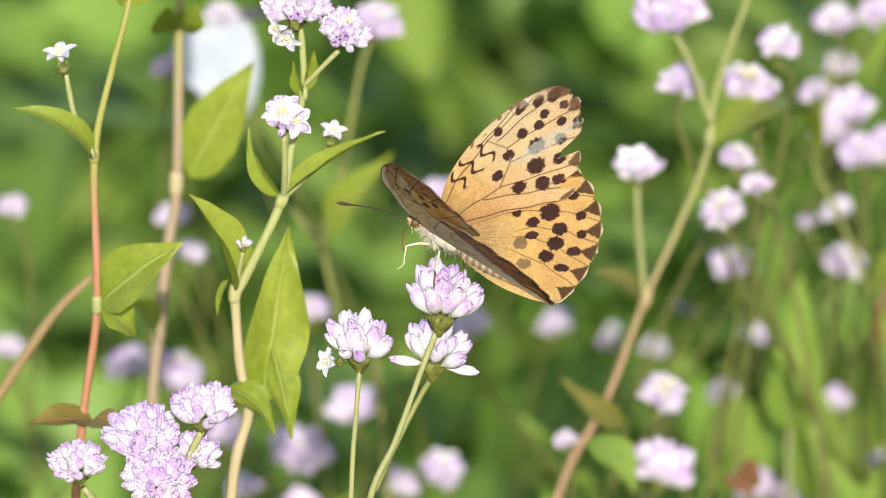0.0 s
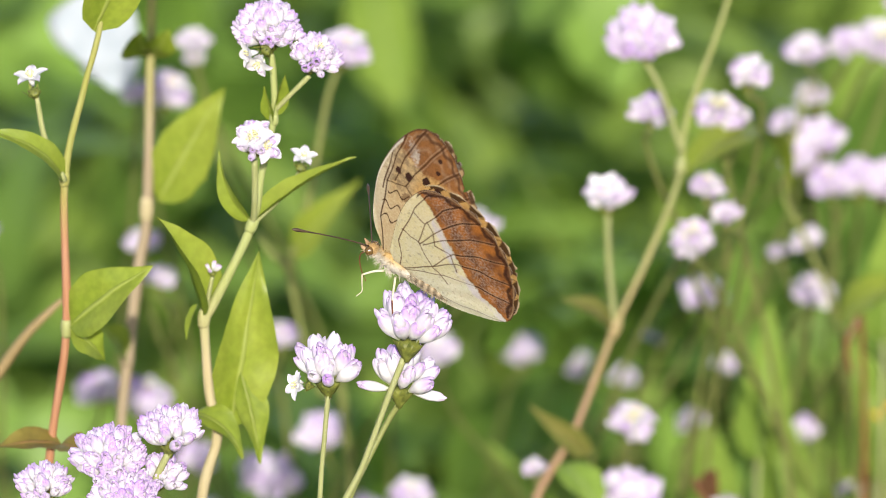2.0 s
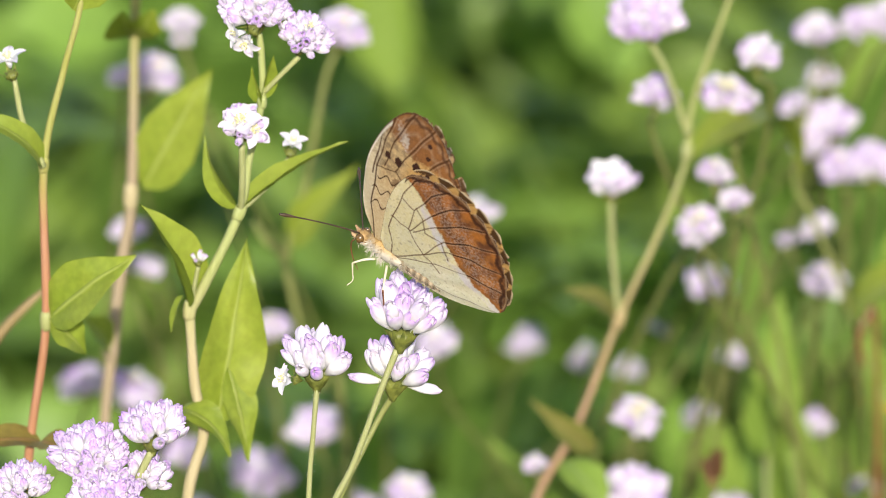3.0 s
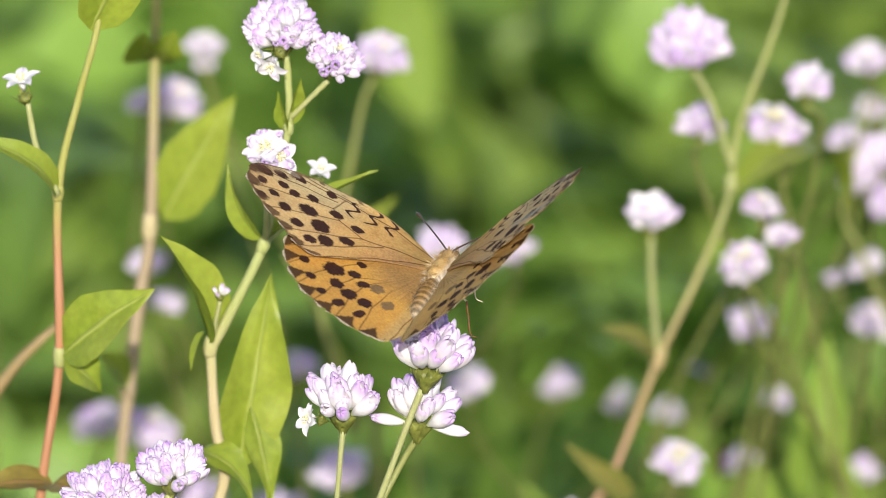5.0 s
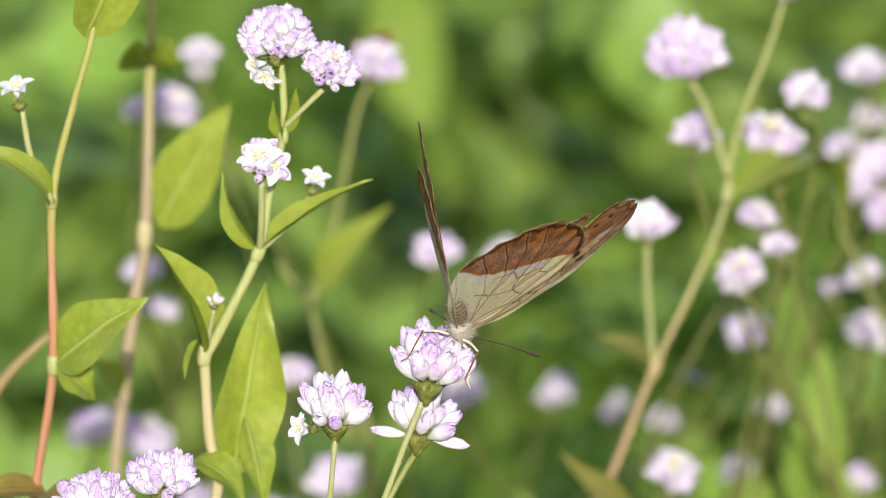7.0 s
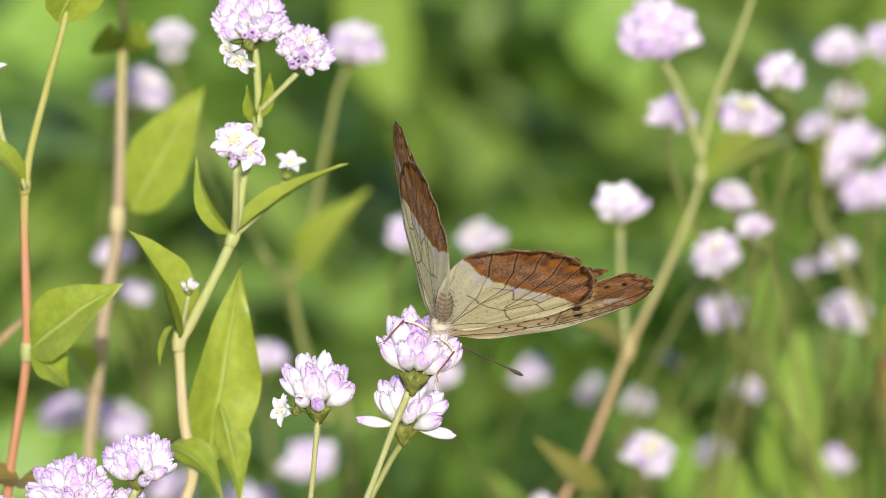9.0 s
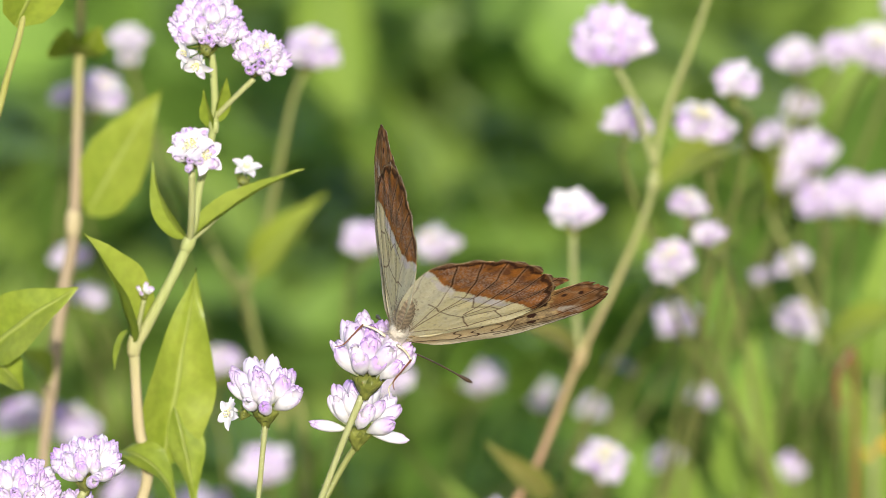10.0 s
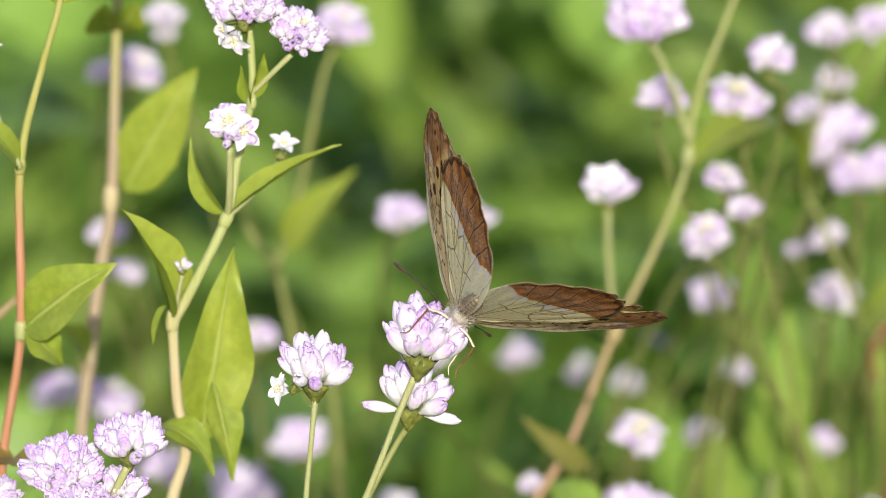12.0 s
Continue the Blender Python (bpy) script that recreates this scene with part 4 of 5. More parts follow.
def wing_grid(outline, rim_ends, rings, spokes, torn, scallop, lobes, seed, frayed):
    """Points of a wing blade as a fan from its root: places, true reach (ignoring tears) and the share of the way along the outer margin."""
    loop = glide([(*p, 0) for p in outline], 24)
    loop = np.array([(v.x, v.y) for v in loop])
    arc = np.concatenate([[0], np.cumsum(np.linalg.norm(np.diff(loop, axis=0), axis=1))])
    u = np.linspace(0, arc[-1], spokes)
    rim = np.stack([np.interp(u, arc, loop[:, 0]), np.interp(u, arc, loop[:, 1])], 1)
    first, last = arc[rim_ends[0] * 24], arc[rim_ends[1] * 24]
    k = (u - first) / (last - first)
    outer = np.clip(k / 0.06, 0, 1) * np.clip((1 - k) / 0.06, 0, 1)
    cut = 1 - outer * scallop * (0.5 + 0.5 * np.cos(k * lobes * 2 * math.pi))
    jag = np.array([noise.noise(Vector((float(x) * 34, seed, 0))) for x in k])
    fine = np.array([noise.noise(Vector((float(x) * 105, seed, 3))) for x in k])
    cut -= outer * frayed * (np.abs(jag) + 0.7 * np.clip(fine, 0, 1))
    turn = np.degrees(np.arctan2(rim[:, 1], rim[:, 0]))
    for mid, half, depth in torn:
        cut -= depth * np.clip(1.9 * (1 - np.abs(turn - mid) / half), 0, 1) * (1 + 0.35 * jag) * (k > 0) * (k < 1.02)
    s = np.linspace(0.015, 1, rings) ** 0.9
    p = s[:, None, None] * cut[None, :, None] * rim[None]
    return p.reshape(-1, 2), np.repeat(s, spokes) * np.tile(cut, rings), np.tile(k, rings)


def spotted(col, p, spots, rough, tint, ragged=0.22, strength=1.0):
    """Spots drawn long towards the root, with ragged edges."""
    for x, y, long, short in spots:
        d = np.array((x + 3.0, y - 1.0))
        d /= np.linalg.norm(d)
        q = p - (x, y)
        r = np.sqrt(((q @ d) / long) ** 2 + ((q @ np.array((-d[1], d[0]))) / short) ** 2)
        col = blend(col, strength * edge(r + ragged * rough, 1.0, 0.16), tint)
    return col


def squiggles(col, p, rough, width, low, high, tint):
    """Dark hooked lines across the cell of a forewing."""
    for j, x in enumerate((9.6, 12.8, 16.3)):
        wob = x + 0.75 * np.sin(p[:, 1] * 2.3 + j * 1.9) + 0.12 * (p[:, 1] + 2)
        inside = np.clip((p[:, 1] - low + 0.35 * math.sin(j * 2.0)) * 3, 0, 1) * np.clip((high + 0.4 * j - p[:, 1]) * 3, 0, 1)
        col = blend(col, inside * edge(np.abs(p[:, 0] - wob) + 0.1 * rough, width, 0.15), tint)
    return col


def speckle(p, scale, seed):
    return np.array([noise.fractal(Vector((float(a) * scale, float(b) * scale, seed)), 0.8, 2.0, 3) for a, b in p])


BROWN = (0.062, 0.028, 0.021)


def fore_top(p, rho, k, rough):
    q = bent(p)
    col = np.tile(np.array((0.66, 0.42, 0.155)), (len(p), 1))
    col = blend(col, 0.75 * np.clip((p[:, 0] - 13) / 8, 0, 1), (0.73, 0.53, 0.26))
    col = blend(col, 0.8 * np.clip(1 - (p[:, 1] + 1) / 4, 0, 1) * np.clip((p[:, 0] - 12) / 8, 0, 1), (0.64, 0.53, 0.30))
    col = blend(col, np.clip((9.5 - p[:, 0]) / 7, 0, 0.8), (0.40, 0.27, 0.10))
    col = blend(col, 0.6 * np.clip(speckle(p, 0.55, 21.0) * 1.6, 0, 1) * np.clip((17 - p[:, 0]) / 6, 0, 1), (0.46, 0.25, 0.085))
    col = blend(col, 0.5 * np.clip((14 - p[:, 0]) / 6, 0, 1) * np.clip(p[:, 1] - 2.5, 0, 1), (0.50, 0.28, 0.14))
    for line in FORE_VEINS:
        col = blend(col, 0.9 * edge(path_dist(q, line), 0.12, 0.14), (0.15, 0.07, 0.03))
    col = spotted(col, p, FORE_TOP_SPOTS, rough, BROWN)
    col = squiggles(col, p, rough, 0.38, -4.7, -0.5, BROWN)
    tip = np.clip((rho - 0.88 + 0.06 * rough) / 0.08, 0, 1) * np.clip((6.5 - p[:, 1]) / 4, 0, 1) * (k > -0.1)
    col = blend(col, 0.55 * tip, (0.24, 0.12, 0.07))
    col = blend(col, 0.55 * edge(1 - rho, 0.06, 0.05) * (k < -0.05), (0.50, 0.40, 0.24))
    col = blend(col, edge(np.hypot((p[:, 0] - 27.6) / 1.2, (p[:, 1] + 2.6) / 0.5), 1, 0.3), (0.80, 0.76, 0.66))
    # a dark dot at the margin between each two veins
    dot = np.clip(1 - np.abs(((k * 7) % 1) - 0.5) * 2.6, 0, 1)
    rim = edge(1 - rho, 0.026 + 0.062 * np.sqrt(dot) + 0.014 * rough, 0.014) * (k > 0) * (k < 1.0)
    col = blend(col, 0.88 * rim, (0.10, 0.05, 0.03))
    fleck = np.clip(3.2 * speckle(p, 0.42, 33.0) - 0.3, 0, 1) * edge(1 - rho, 0.13, 0.05) * (k < 0) * (p[:, 0] > 13)
    col = blend(col, 0.8 * fleck, (0.13, 0.07, 0.035))
    col = blend(col, 0.8 * edge(1 - rho, 0.016, 0.008) * (k <= 0.02), (0.20, 0.12, 0.06))
    return blend(col, 0.8 * edge(1 - rho, 0.010, 0.006) * (k > 0.1) * (k < 1.0), (0.72, 0.63, 0.50))


def fore_top_worn(p, rho, k, rough):
    """The torn wing has lost its scales in a pale patch behind the tear."""
    col = fore_top(p, rho, k, rough)
    col = blend(col, 0.40 * np.clip((p[:, 0] - 8) / 8, 0, 1) * (col[:, 0] > 0.4), (0.62, 0.50, 0.32))
    bare = edge(np.hypot((p[:, 0] - 24.5) / 6.0, (p[:, 1] - 5.6 - 0.35 * (p[:, 0] - 24.5)) / 1.3) + 0.6 * rough, 1.0, 0.5)
    return blend(col, 0.5 * bare, (0.58, 0.60, 0.52))


def hind_top(p, rho, k, rough):
    q = bent(p)
    col = np.tile(np.array((0.68, 0.385, 0.095)), (len(p), 1))
    far = np.hypot(p[:, 0], p[:, 1])
    col = blend(col, np.clip((13.5 - far) / 7, 0, 0.8), (0.42, 0.25, 0.105))
    col = blend(col, np.clip((p[:, 1] - 1.9 * p[:, 0]) / 5, 0, 0.75), (0.56, 0.42, 0.20))
    col = blend(col, np.clip(-p[:, 0] / 1.2 - 0.2, 0, 0.9), (0.64, 0.58, 0.44))
    # long silky hair lies over the inner part
    strand = np.arctan2(p[:, 1], p[:, 0]) * 9
    silk = np.sin(strand * 9 + 2 * np.sin(strand * 2.3)) * 0.5 + 0.5 * np.sin(strand * 21 + rho * 3)
    inner = np.clip((14.5 - far) / 7, 0, 1) * np.clip((p[:, 1] + 2) / 5, 0, 1)
    col = blend(col, inner * np.clip(0.38 + 0.34 * silk, 0, 0.7), (0.30, 0.185, 0.075))
    for line in HIND_OUTER:
        col = blend(col, 0.85 * edge(path_dist(q, line), 0.11, 0.14) * np.clip((far - 9) / 5, 0.2, 1), (0.20, 0.09, 0.03))
    col = spotted(col, p, HIND_TOP_SPOTS, rough, BROWN)
    col = spotted(col, p, [(10.2, 8.7, 1.3, 1.2), (8.6, 12.4, 1.4, 1.0)], rough, (0.13, 0.10, 0.08), 0.3, 0.75)
    # a dark wedge at the margin between each two veins
    wedge = np.abs(((k * 8) % 1) - 0.5) * 2
    tooth = 0.020 + 0.105 * np.clip(1 - wedge * 1.25, 0, 1) + 0.012 * rough
    outer = (k > -0.02) * (k < 1.02)
    col = blend(col, 0.92 * edge(1 - rho, tooth, 0.014) * outer, (0.065, 0.033, 0.022))
    return blend(col, 0.85 * edge(1 - rho, 0.016, 0.008) * outer, (0.74, 0.65, 0.50))


def hind_top_worn(p, rho, k, rough):
    """The same pattern, rubbed paler and yellower."""
    col = hind_top(p, rho, k, rough)
    return blend(col, 0.45 * (col[:, 0] > 0.4), (0.66, 0.50, 0.24))


def fore_under(p, rho, k, rough):
    q = bent(p)
    x, y = p[:, 0], p[:, 1]
    col = np.tile(np.array((0.64, 0.47, 0.25)), (len(p), 1))
    col = blend(col, 0.85 * np.clip((19 - x) / 6, 0, 1), (0.68, 0.56, 0.35))
    col = blend(col, 0.8 * np.clip((-2.2 - y) / 1.2, 0, 1) * np.clip((30 - x) / 3, 0, 1), (0.70, 0.63, 0.47))
    col = blend(col, 0.85 * edge(np.hypot((x - 20.5) / 6.0, (y - 6.5) / 4.0) + 0.2 * rough, 1.0, 0.6), (0.66, 0.41, 0.14))
    grain = speckle(p, 0.75, 5.0)
    col = blend(col, edge(np.hypot((x - 23.5) / 5.5, (y + 1.2) / 3.6) + 0.3 * rough, 1.0, 0.6) * np.clip(0.5 + 1.2 * grain, 0, 0.9), (0.31, 0.22, 0.135))
    start = np.interp(y, [-3, 0, 3.5, 7, 13], [27.5, 25.6, 23.8, 24.2, 23.0])
    brown = np.clip((x - start - 0.8 * rough) / 1.2, 0, 1)
    shade = np.clip(0.5 + 0.9 * speckle(p, 0.35, 8.0), 0, 1)[:, None]
    rust = np.array((0.38, 0.155, 0.045)) * (1 - shade) + np.array((0.25, 0.105, 0.042)) * shade
    col = col * (1 - 0.94 * brown[:, None]) + rust * 0.94 * brown[:, None]
    # paler bars across the brown tip, and a frosted patch before it
    for at in (0.86, 0.945):
        col = blend(col, 0.45 * brown * edge(np.abs(rho - at - 0.012 * np.cos(k * 14 * math.pi)) + 0.01 * rough, 0.014, 0.016), (0.50, 0.33, 0.20))
    col = blend(col, 0.85 * edge(np.hypot((x - 28.0) / 2.2, (y - 0.6 + 0.4 * (x - 28)) / 0.9) + 0.7 * rough, 1.0, 0.5), (0.62, 0.56, 0.50))
    for line in FORE_VEINS:
        d = path_dist(q, line)
        col = blend(col, 0.5 * brown * edge(d, 0.75, 0.5), (0.20, 0.085, 0.035))
        col = blend(col, 0.9 * edge(d, 0.14, 0.14), (0.09, 0.040, 0.018))
        col = blend(col, 0.5 * brown * edge(np.abs(d - 0.36), 0.10, 0.14), (0.56, 0.40, 0.26))
    col = spotted(col, p, FORE_UNDER_SPOTS, rough, BROWN, 0.35)
    col = spotted(col, p, [(16.8, 1.2, 1.3, 1.1)], rough, (0.26, 0.16, 0.09), 0.4, 0.8)
    col = squiggles(col, p, rough, 0.19, -3.2, 1.0, (0.09, 0.042, 0.02))
    wave = edge(np.abs(1 - rho - 0.05 - 0.012 * np.cos(k * 14 * math.pi)), 0.012, 0.012) * (k > 0) * (k < 1)
    col = blend(col, 0.75 * wave, (0.08, 0.035, 0.02))
    col = blend(col, 0.85 * edge(1 - rho, 0.045, 0.02) * (k < -0.15), (0.82, 0.78, 0.68))
    return blend(col, 0.9 * edge(1 - rho, 0.015, 0.01) * (k > -1.6) * (k < 1.02), (0.10, 0.05, 0.03))


def hind_under(p, rho, k, rough):
    q = bent(p)
    ink = (0.14, 0.078, 0.036)
    col = np.tile(np.array((0.77, 0.73, 0.475)), (len(p), 1))
    x, y = p[:, 0], p[:, 1]
    anal = np.clip((y - 1.1 * x) / 4 + 0.4, 0, 1)
    col = blend(col, 0.8 * anal, (0.76, 0.77, 0.63))
    col = blend(col, np.clip(0.15 + 0.9 * speckle(p, 0.28, 6.0), 0, 0.45), (0.76, 0.74, 0.56))
    col = blend(col, np.clip(speckle(p, 1.5, 12.0) * 1.4 - 0.45, 0, 0.5), (0.36, 0.32, 0.22))
    col = blend(col, 0.6 * np.clip((2.4 - x + 0.12 * y) / 1.6, 0, 1) * np.clip((14 - y) / 5, 0, 1), (0.46, 0.36, 0.25))
    turn = np.degrees(np.arctan2(y, x))
    far = np.hypot(x, y)
    limit = np.interp(turn, [-20, -6, 5, 16, 30, 46, 58, 65, 72], [22.5, 20.8, 18.6, 16.9, 15.9, 16.4, 18.8, 22.6, 26.0]) + 0.35 * rough
    frost = edge(np.abs(far - limit + 0.9), 1.0, 0.7) * np.clip(1.2 + 3.5 * speckle(p, 0.20, 4.0), 0, 1) * (turn > 4)
    col = blend(col, 0.9 * frost, (0.70, 0.68, 0.73))
    band = np.clip((far - limit) / 0.35, 0, 1)
    shade = np.clip(0.5 + 1.3 * speckle(p, 0.38, 9.0), 0, 1)[:, None]
    rust = np.array((0.44, 0.17, 0.038)) * (1 - shade) + np.array((0.19, 0.078, 0.034)) * shade
    col = col * (1 - band[:, None]) + rust * band[:, None]
    # scales worn to pale dust in the middle of the band
    middle = edge(np.abs(far - limit - 4.2), 2.8, 2.0)
    col = blend(col, band * middle * np.clip(speckle(p, 2.6, 2.0) * 1.6 + 0.16, 0, 0.6), (0.50, 0.39, 0.32))
    col = blend(col, 0.6 * band * edge(np.abs(far - limit - 0.9), 0.5, 0.6), (0.42, 0.17, 0.04))
    for line in HIND_INNER:
        col = blend(col, 0.92 * edge(path_dist(q, line) + 0.06 * rough, 0.12, 0.15) * (1 - band), ink)
    for line in HIND_OUTER:
        d = path_dist(q, line)
        col = blend(col, (0.92 - 0.5 * anal) * edge(d, 0.11, 0.14) * (1 - band), ink)
        col = blend(col, 0.5 * anal * edge(np.abs(d - 0.22), 0.08, 0.12) * (1 - band), (0.82, 0.81, 0.72))
        # sun glint along the raised veins, painted into the band as pale lines
        col = blend(col, 0.40 * edge(np.abs(d - 0.28), 0.08, 0.12) * band * (rho < 0.95), (0.60, 0.42, 0.28))
        col = blend(col, 0.94 * edge(d, 0.14, 0.13) * band, (0.045, 0.020, 0.012))
    wedge = np.abs(((k * 8) % 1) - 0.5) * 2
    outer = (k > -0.05) * (k < 1.0)
    col = blend(col, 0.92 * edge(np.abs(1 - rho - 0.030 - 0.035 * np.clip(1 - wedge, 0, 1) + 0.01 * rough), 0.016, 0.012) * outer, (0.055, 0.024, 0.016))
    col = blend(col, 0.85 * edge(1 - rho, 0.016 + 0.030 * np.clip(1 - wedge * 1.2, 0, 1), 0.010) * outer, (0.15, 0.07, 0.035))
    col = blend(col, 0.7 * edge(np.abs(1 - rho - 0.018), 0.006, 0.006) * outer, (0.46, 0.32, 0.18))
    return blend(col, 0.9 * edge(1 - rho, 0.012, 0.01) * (k > -0.6) * (k < 1.02), (0.10, 0.05, 0.03))


def wing_mesh(name, outline, rim_ends, side, top, under, torn, scallop, lobes, camber, curl, seed, frayed=0.010):
    """A wing blade of two skins with the scale colours of its upper and lower side, pleated between its veins."""
    rings, spokes = 165, 620
    p, rho, k = wing_grid(outline, rim_ends, rings, spokes, torn, scallop, lobes, seed, frayed)
    rough = speckle(p, 1.6, seed * 1.0)
    reach = np.hypot(p[:, 0], p[:, 1])
    bow = camber * np.sin(np.clip(reach / 36, 0, 1) * math.pi) + curl * np.clip((reach - 16) / 18, 0, 1) ** 2
    bow = bow + 0.09 * np.sin(np.arctan2(p[:, 1], p[:, 0] + 2) * 33) * np.clip(rho, 0, 1) ** 1.5 + 0.05 * rough * rho
    pts, cols = [], []
    for z, paint in ((0.05, top), (-0.05, under)):
        pts.append(np.stack([-p[:, 1], side * p[:, 0], bow + z], 1) * MM)
        cols.append(paint(p, rho, k, rough))
    n = rings * spokes
    i, j = np.meshgrid(np.arange(rings - 1), np.arange(spokes - 1), indexing="ij")
    a = (i * spokes + j).ravel()
    quad = np.stack([a, a + 1, a + spokes + 1, a + spokes], 1)
    flip = quad[:, ::-1]
    faces = np.concatenate([flip if side > 0 else quad, (quad if side > 0 else flip) + n])
    rim = np.concatenate([(rings - 1) * spokes + np.arange(spokes)])
    band = np.stack([rim[:-1], rim[1:], rim[1:] + n, rim[:-1] + n], 1)
    faces = np.concatenate([faces, band if side < 0 else band[:, ::-1]])
    me = mesh_of(name, np.concatenate(pts), faces.tolist(), SCALES)
    layer = me.color_attributes.new("scales", "FLOAT_COLOR", "POINT")
    rgba = np.ones((2 * n, 4), np.float32)
    rgba[:, :3] = np.concatenate(cols)
    layer.data.foreach_set("color", rgba.ravel())
    return me


def coloured(me, fn):
    layer = me.color_attributes.new("scales", "FLOAT_COLOR", "POINT")
    layer.data.foreach_set("color", [c for v in me.vertices for c in (*fn(v.co / MM), 1.0)])
    return me


def furry(verts, faces, count, length, seed, spread):
    """Adds short hairs that stand on the skin."""
    rnd = random.Random(seed)
    base = list(verts)
    mid = sum(base, Vector()) / len(base)
    for _ in range(count):
        p = base[rnd.randrange(len(base))] + Vector((rnd.gauss(0, 0.2), rnd.gauss(0, 0.2), rnd.gauss(0, 0.2))) * MM
        d = ((p - mid).normalized() + Vector((-0.9, 0, 0)) + Vector((rnd.gauss(0, spread), rnd.gauss(0, spread), rnd.gauss(0, spread)))).normalized()
        s = d.orthogonal().normalized() * 0.05 * MM
        o = len(verts)
        verts += [p - s, p + s, p + d * length * rnd.uniform(0.5, 1.2) * MM]
        faces.append((o, o + 1, o + 2))
    return verts, faces


def coat(v):
    """Back fur orange-brown, belly white."""
    t = min(1.0, max(0.0, (v.z - 0.8) * 1.2))
    low, high = Vector((0.50, 0.46, 0.39)), Vector((0.42, 0.28, 0.11))
    return low + (high - low) * t


def banded(v):
    t = 0.62 + 0.38 * math.cos(v.x * 4.5)
    c = coat(Vector((v.x, v.y, v.z + 0.006 * (v.x + 3) ** 2 + 0.15)))
    return Vector((c.x * 0.85, c.y * 0.74, c.z * 0.60)) * t


def build_butterfly():
    bug = tagged(new("butterfly"), "worn orange fritillary butterfly with torn wing feeding on the flower", "butterfly")
    v, f = lathe([(-4.2, 0.5), (-3.4, 1.9), (-1.5, 2.5), (0.8, 2.6), (2.4, 2.2), (3.4, 1.4), (3.8, 0.5)], 18)
    v = [Vector((p.z, p.y * 0.64, p.x * 0.76 + 0.25)) * MM for p in v]
    v, f = furry(v, f, 1500, 1.7, 3, 0.5)
    part("thorax", coloured(mesh_of("thorax", v, f, FUR), coat), bug, "furry orange-brown back and white underside")
    prof = []
    for i in range(29):
        t = i / 28
        r = 1.5 * math.sin(math.pi * (0.16 + 0.80 * t)) ** 0.6 * (1 + 0.05 * math.cos(t * 8 * 2 * math.pi))
        prof.append((-3.2 - 11.2 * t, r if t < 1 else 0.35))
    v, f = lathe(prof, 16)
    v = [Vector((p.z, p.y, p.x + 0.1 - 0.006 * (p.z + 3) ** 2)) * MM for p in v]
    v, f = furry(v, f, 900, 1.1, 5, 0.5)
    part("abdomen", coloured(mesh_of("abdomen", v, f, FUR), banded), bug, "pale ringed abdomen")
    v, f = lathe([(-1.3, 0.4), (-0.8, 1.15), (0.2, 1.35), (1.0, 0.95), (1.35, 0.3)], 14)
    v = [Vector((p.z + 4.4, p.y * 0.9, p.x - 0.1)) * MM for p in v]
    v, f = furry(v, f, 260, 0.8, 6, 0.6)
    head = part("head", coloured(mesh_of("head", v, f, FUR), lambda q: Vector((0.30, 0.19, 0.08)) if q.z > -0.4 else Vector((0.62, 0.56, 0.44))), bug, "", pose(0.9 * MM, 0, 0.3 * MM))
    ball, bf = lathe([(math.cos(w) * 1.0 * -1, max(0.05, math.sin(w))) for w in [math.pi * i / 9 for i in range(10)]], 14)
    feelers = {}
    stalk = [(0, 0, 0), (3, 0, 0.25), (7.5, 0, 0.35), (12, 0, 0.2), (13.6, 0, 0.1), (14.6, 0, 0.05), (15.6, 0, 0)]
    for s in (1, -1):
        part("eye", mesh_of("eye", [p * 0.88 * MM for p in ball], bf, EYE), head, "dark shiny eye", pose(4.6 * MM, s * 0.85 * MM, 0.15 * MM))
        v, f = tube([Vector(p) * MM for p in stalk], [r * MM for r in (0.15, 0.14, 0.13, 0.14, 0.28, 0.37, 0.16)], 8, 5)
        feelers[s] = part("antenna", mesh_of("antenna", v, f, DARK), head, "thin dark clubbed antenna", pose(5.1 * MM, s * 0.5 * MM, 0.8 * MM, 0, -15, s * 40))
        v, f = tube([Vector(p) * MM for p in ((5.1, s * 0.5, -0.5), (6.1, s * 0.7, 0.0), (6.8, s * 0.7, 0.7))], [0.35 * MM, 0.4 * MM, 0.12 * MM], 8, 4)
        part("palp", mesh_of("palp", v, f, PALP), head)
    v, f = tube([Vector(p) * MM for p in ((5.3, 0, -0.8), (6.8, 0, -3.0), (6.4, 0, -6.0), (4.8, 0.2, -8.4))], [0.18 * MM, 0.13 * MM, 0.11 * MM, 0.06 * MM], 7, 6)
    part("proboscis", mesh_of("proboscis", v, f, CHITIN_BROWN), head, "thin uncoiled brown tongue")
    for s in (1, -1):
        for knee, foot, root in (((4.8, s * 3.6, -3.0), (4.2, s * 3.9, -6.6), (1.8, s * 1.2, -1.8)), ((-2.6, s * 4.8, -3.6), (-3.6, s * 5.0, -9.0), (-0.6, s * 1.2, -1.9))):
            mid = Vector(knee)
            v, f = tube([Vector(root) * MM, (Vector(root) * 0.5 + mid * 0.5 + Vector((0, 0, 0.3))) * MM, mid * MM], [0.24 * MM, 0.22 * MM, 0.16 * MM], 8, 4)
            leg = part("leg", mesh_of("leg", v, f, CHITIN_PALE), bug, "pale upper leg")
            v, f = tube([mid * MM, (mid * 0.45 + Vector(foot) * 0.55) * MM, Vector(foot) * MM, (Vector(foot) + Vector((0.5, s * 0.9, -0.9))) * MM], [0.17 * MM, 0.13 * MM, 0.11 * MM, 0.07 * MM], 7, 4)
            part("shin", mesh_of("shin", v, f, CHITIN_PALE if knee[0] > 0 else CHITIN_BROWN), leg, "pale thin lower leg" if knee[0] > 0 else "thin dark lower leg")
    wings = {}
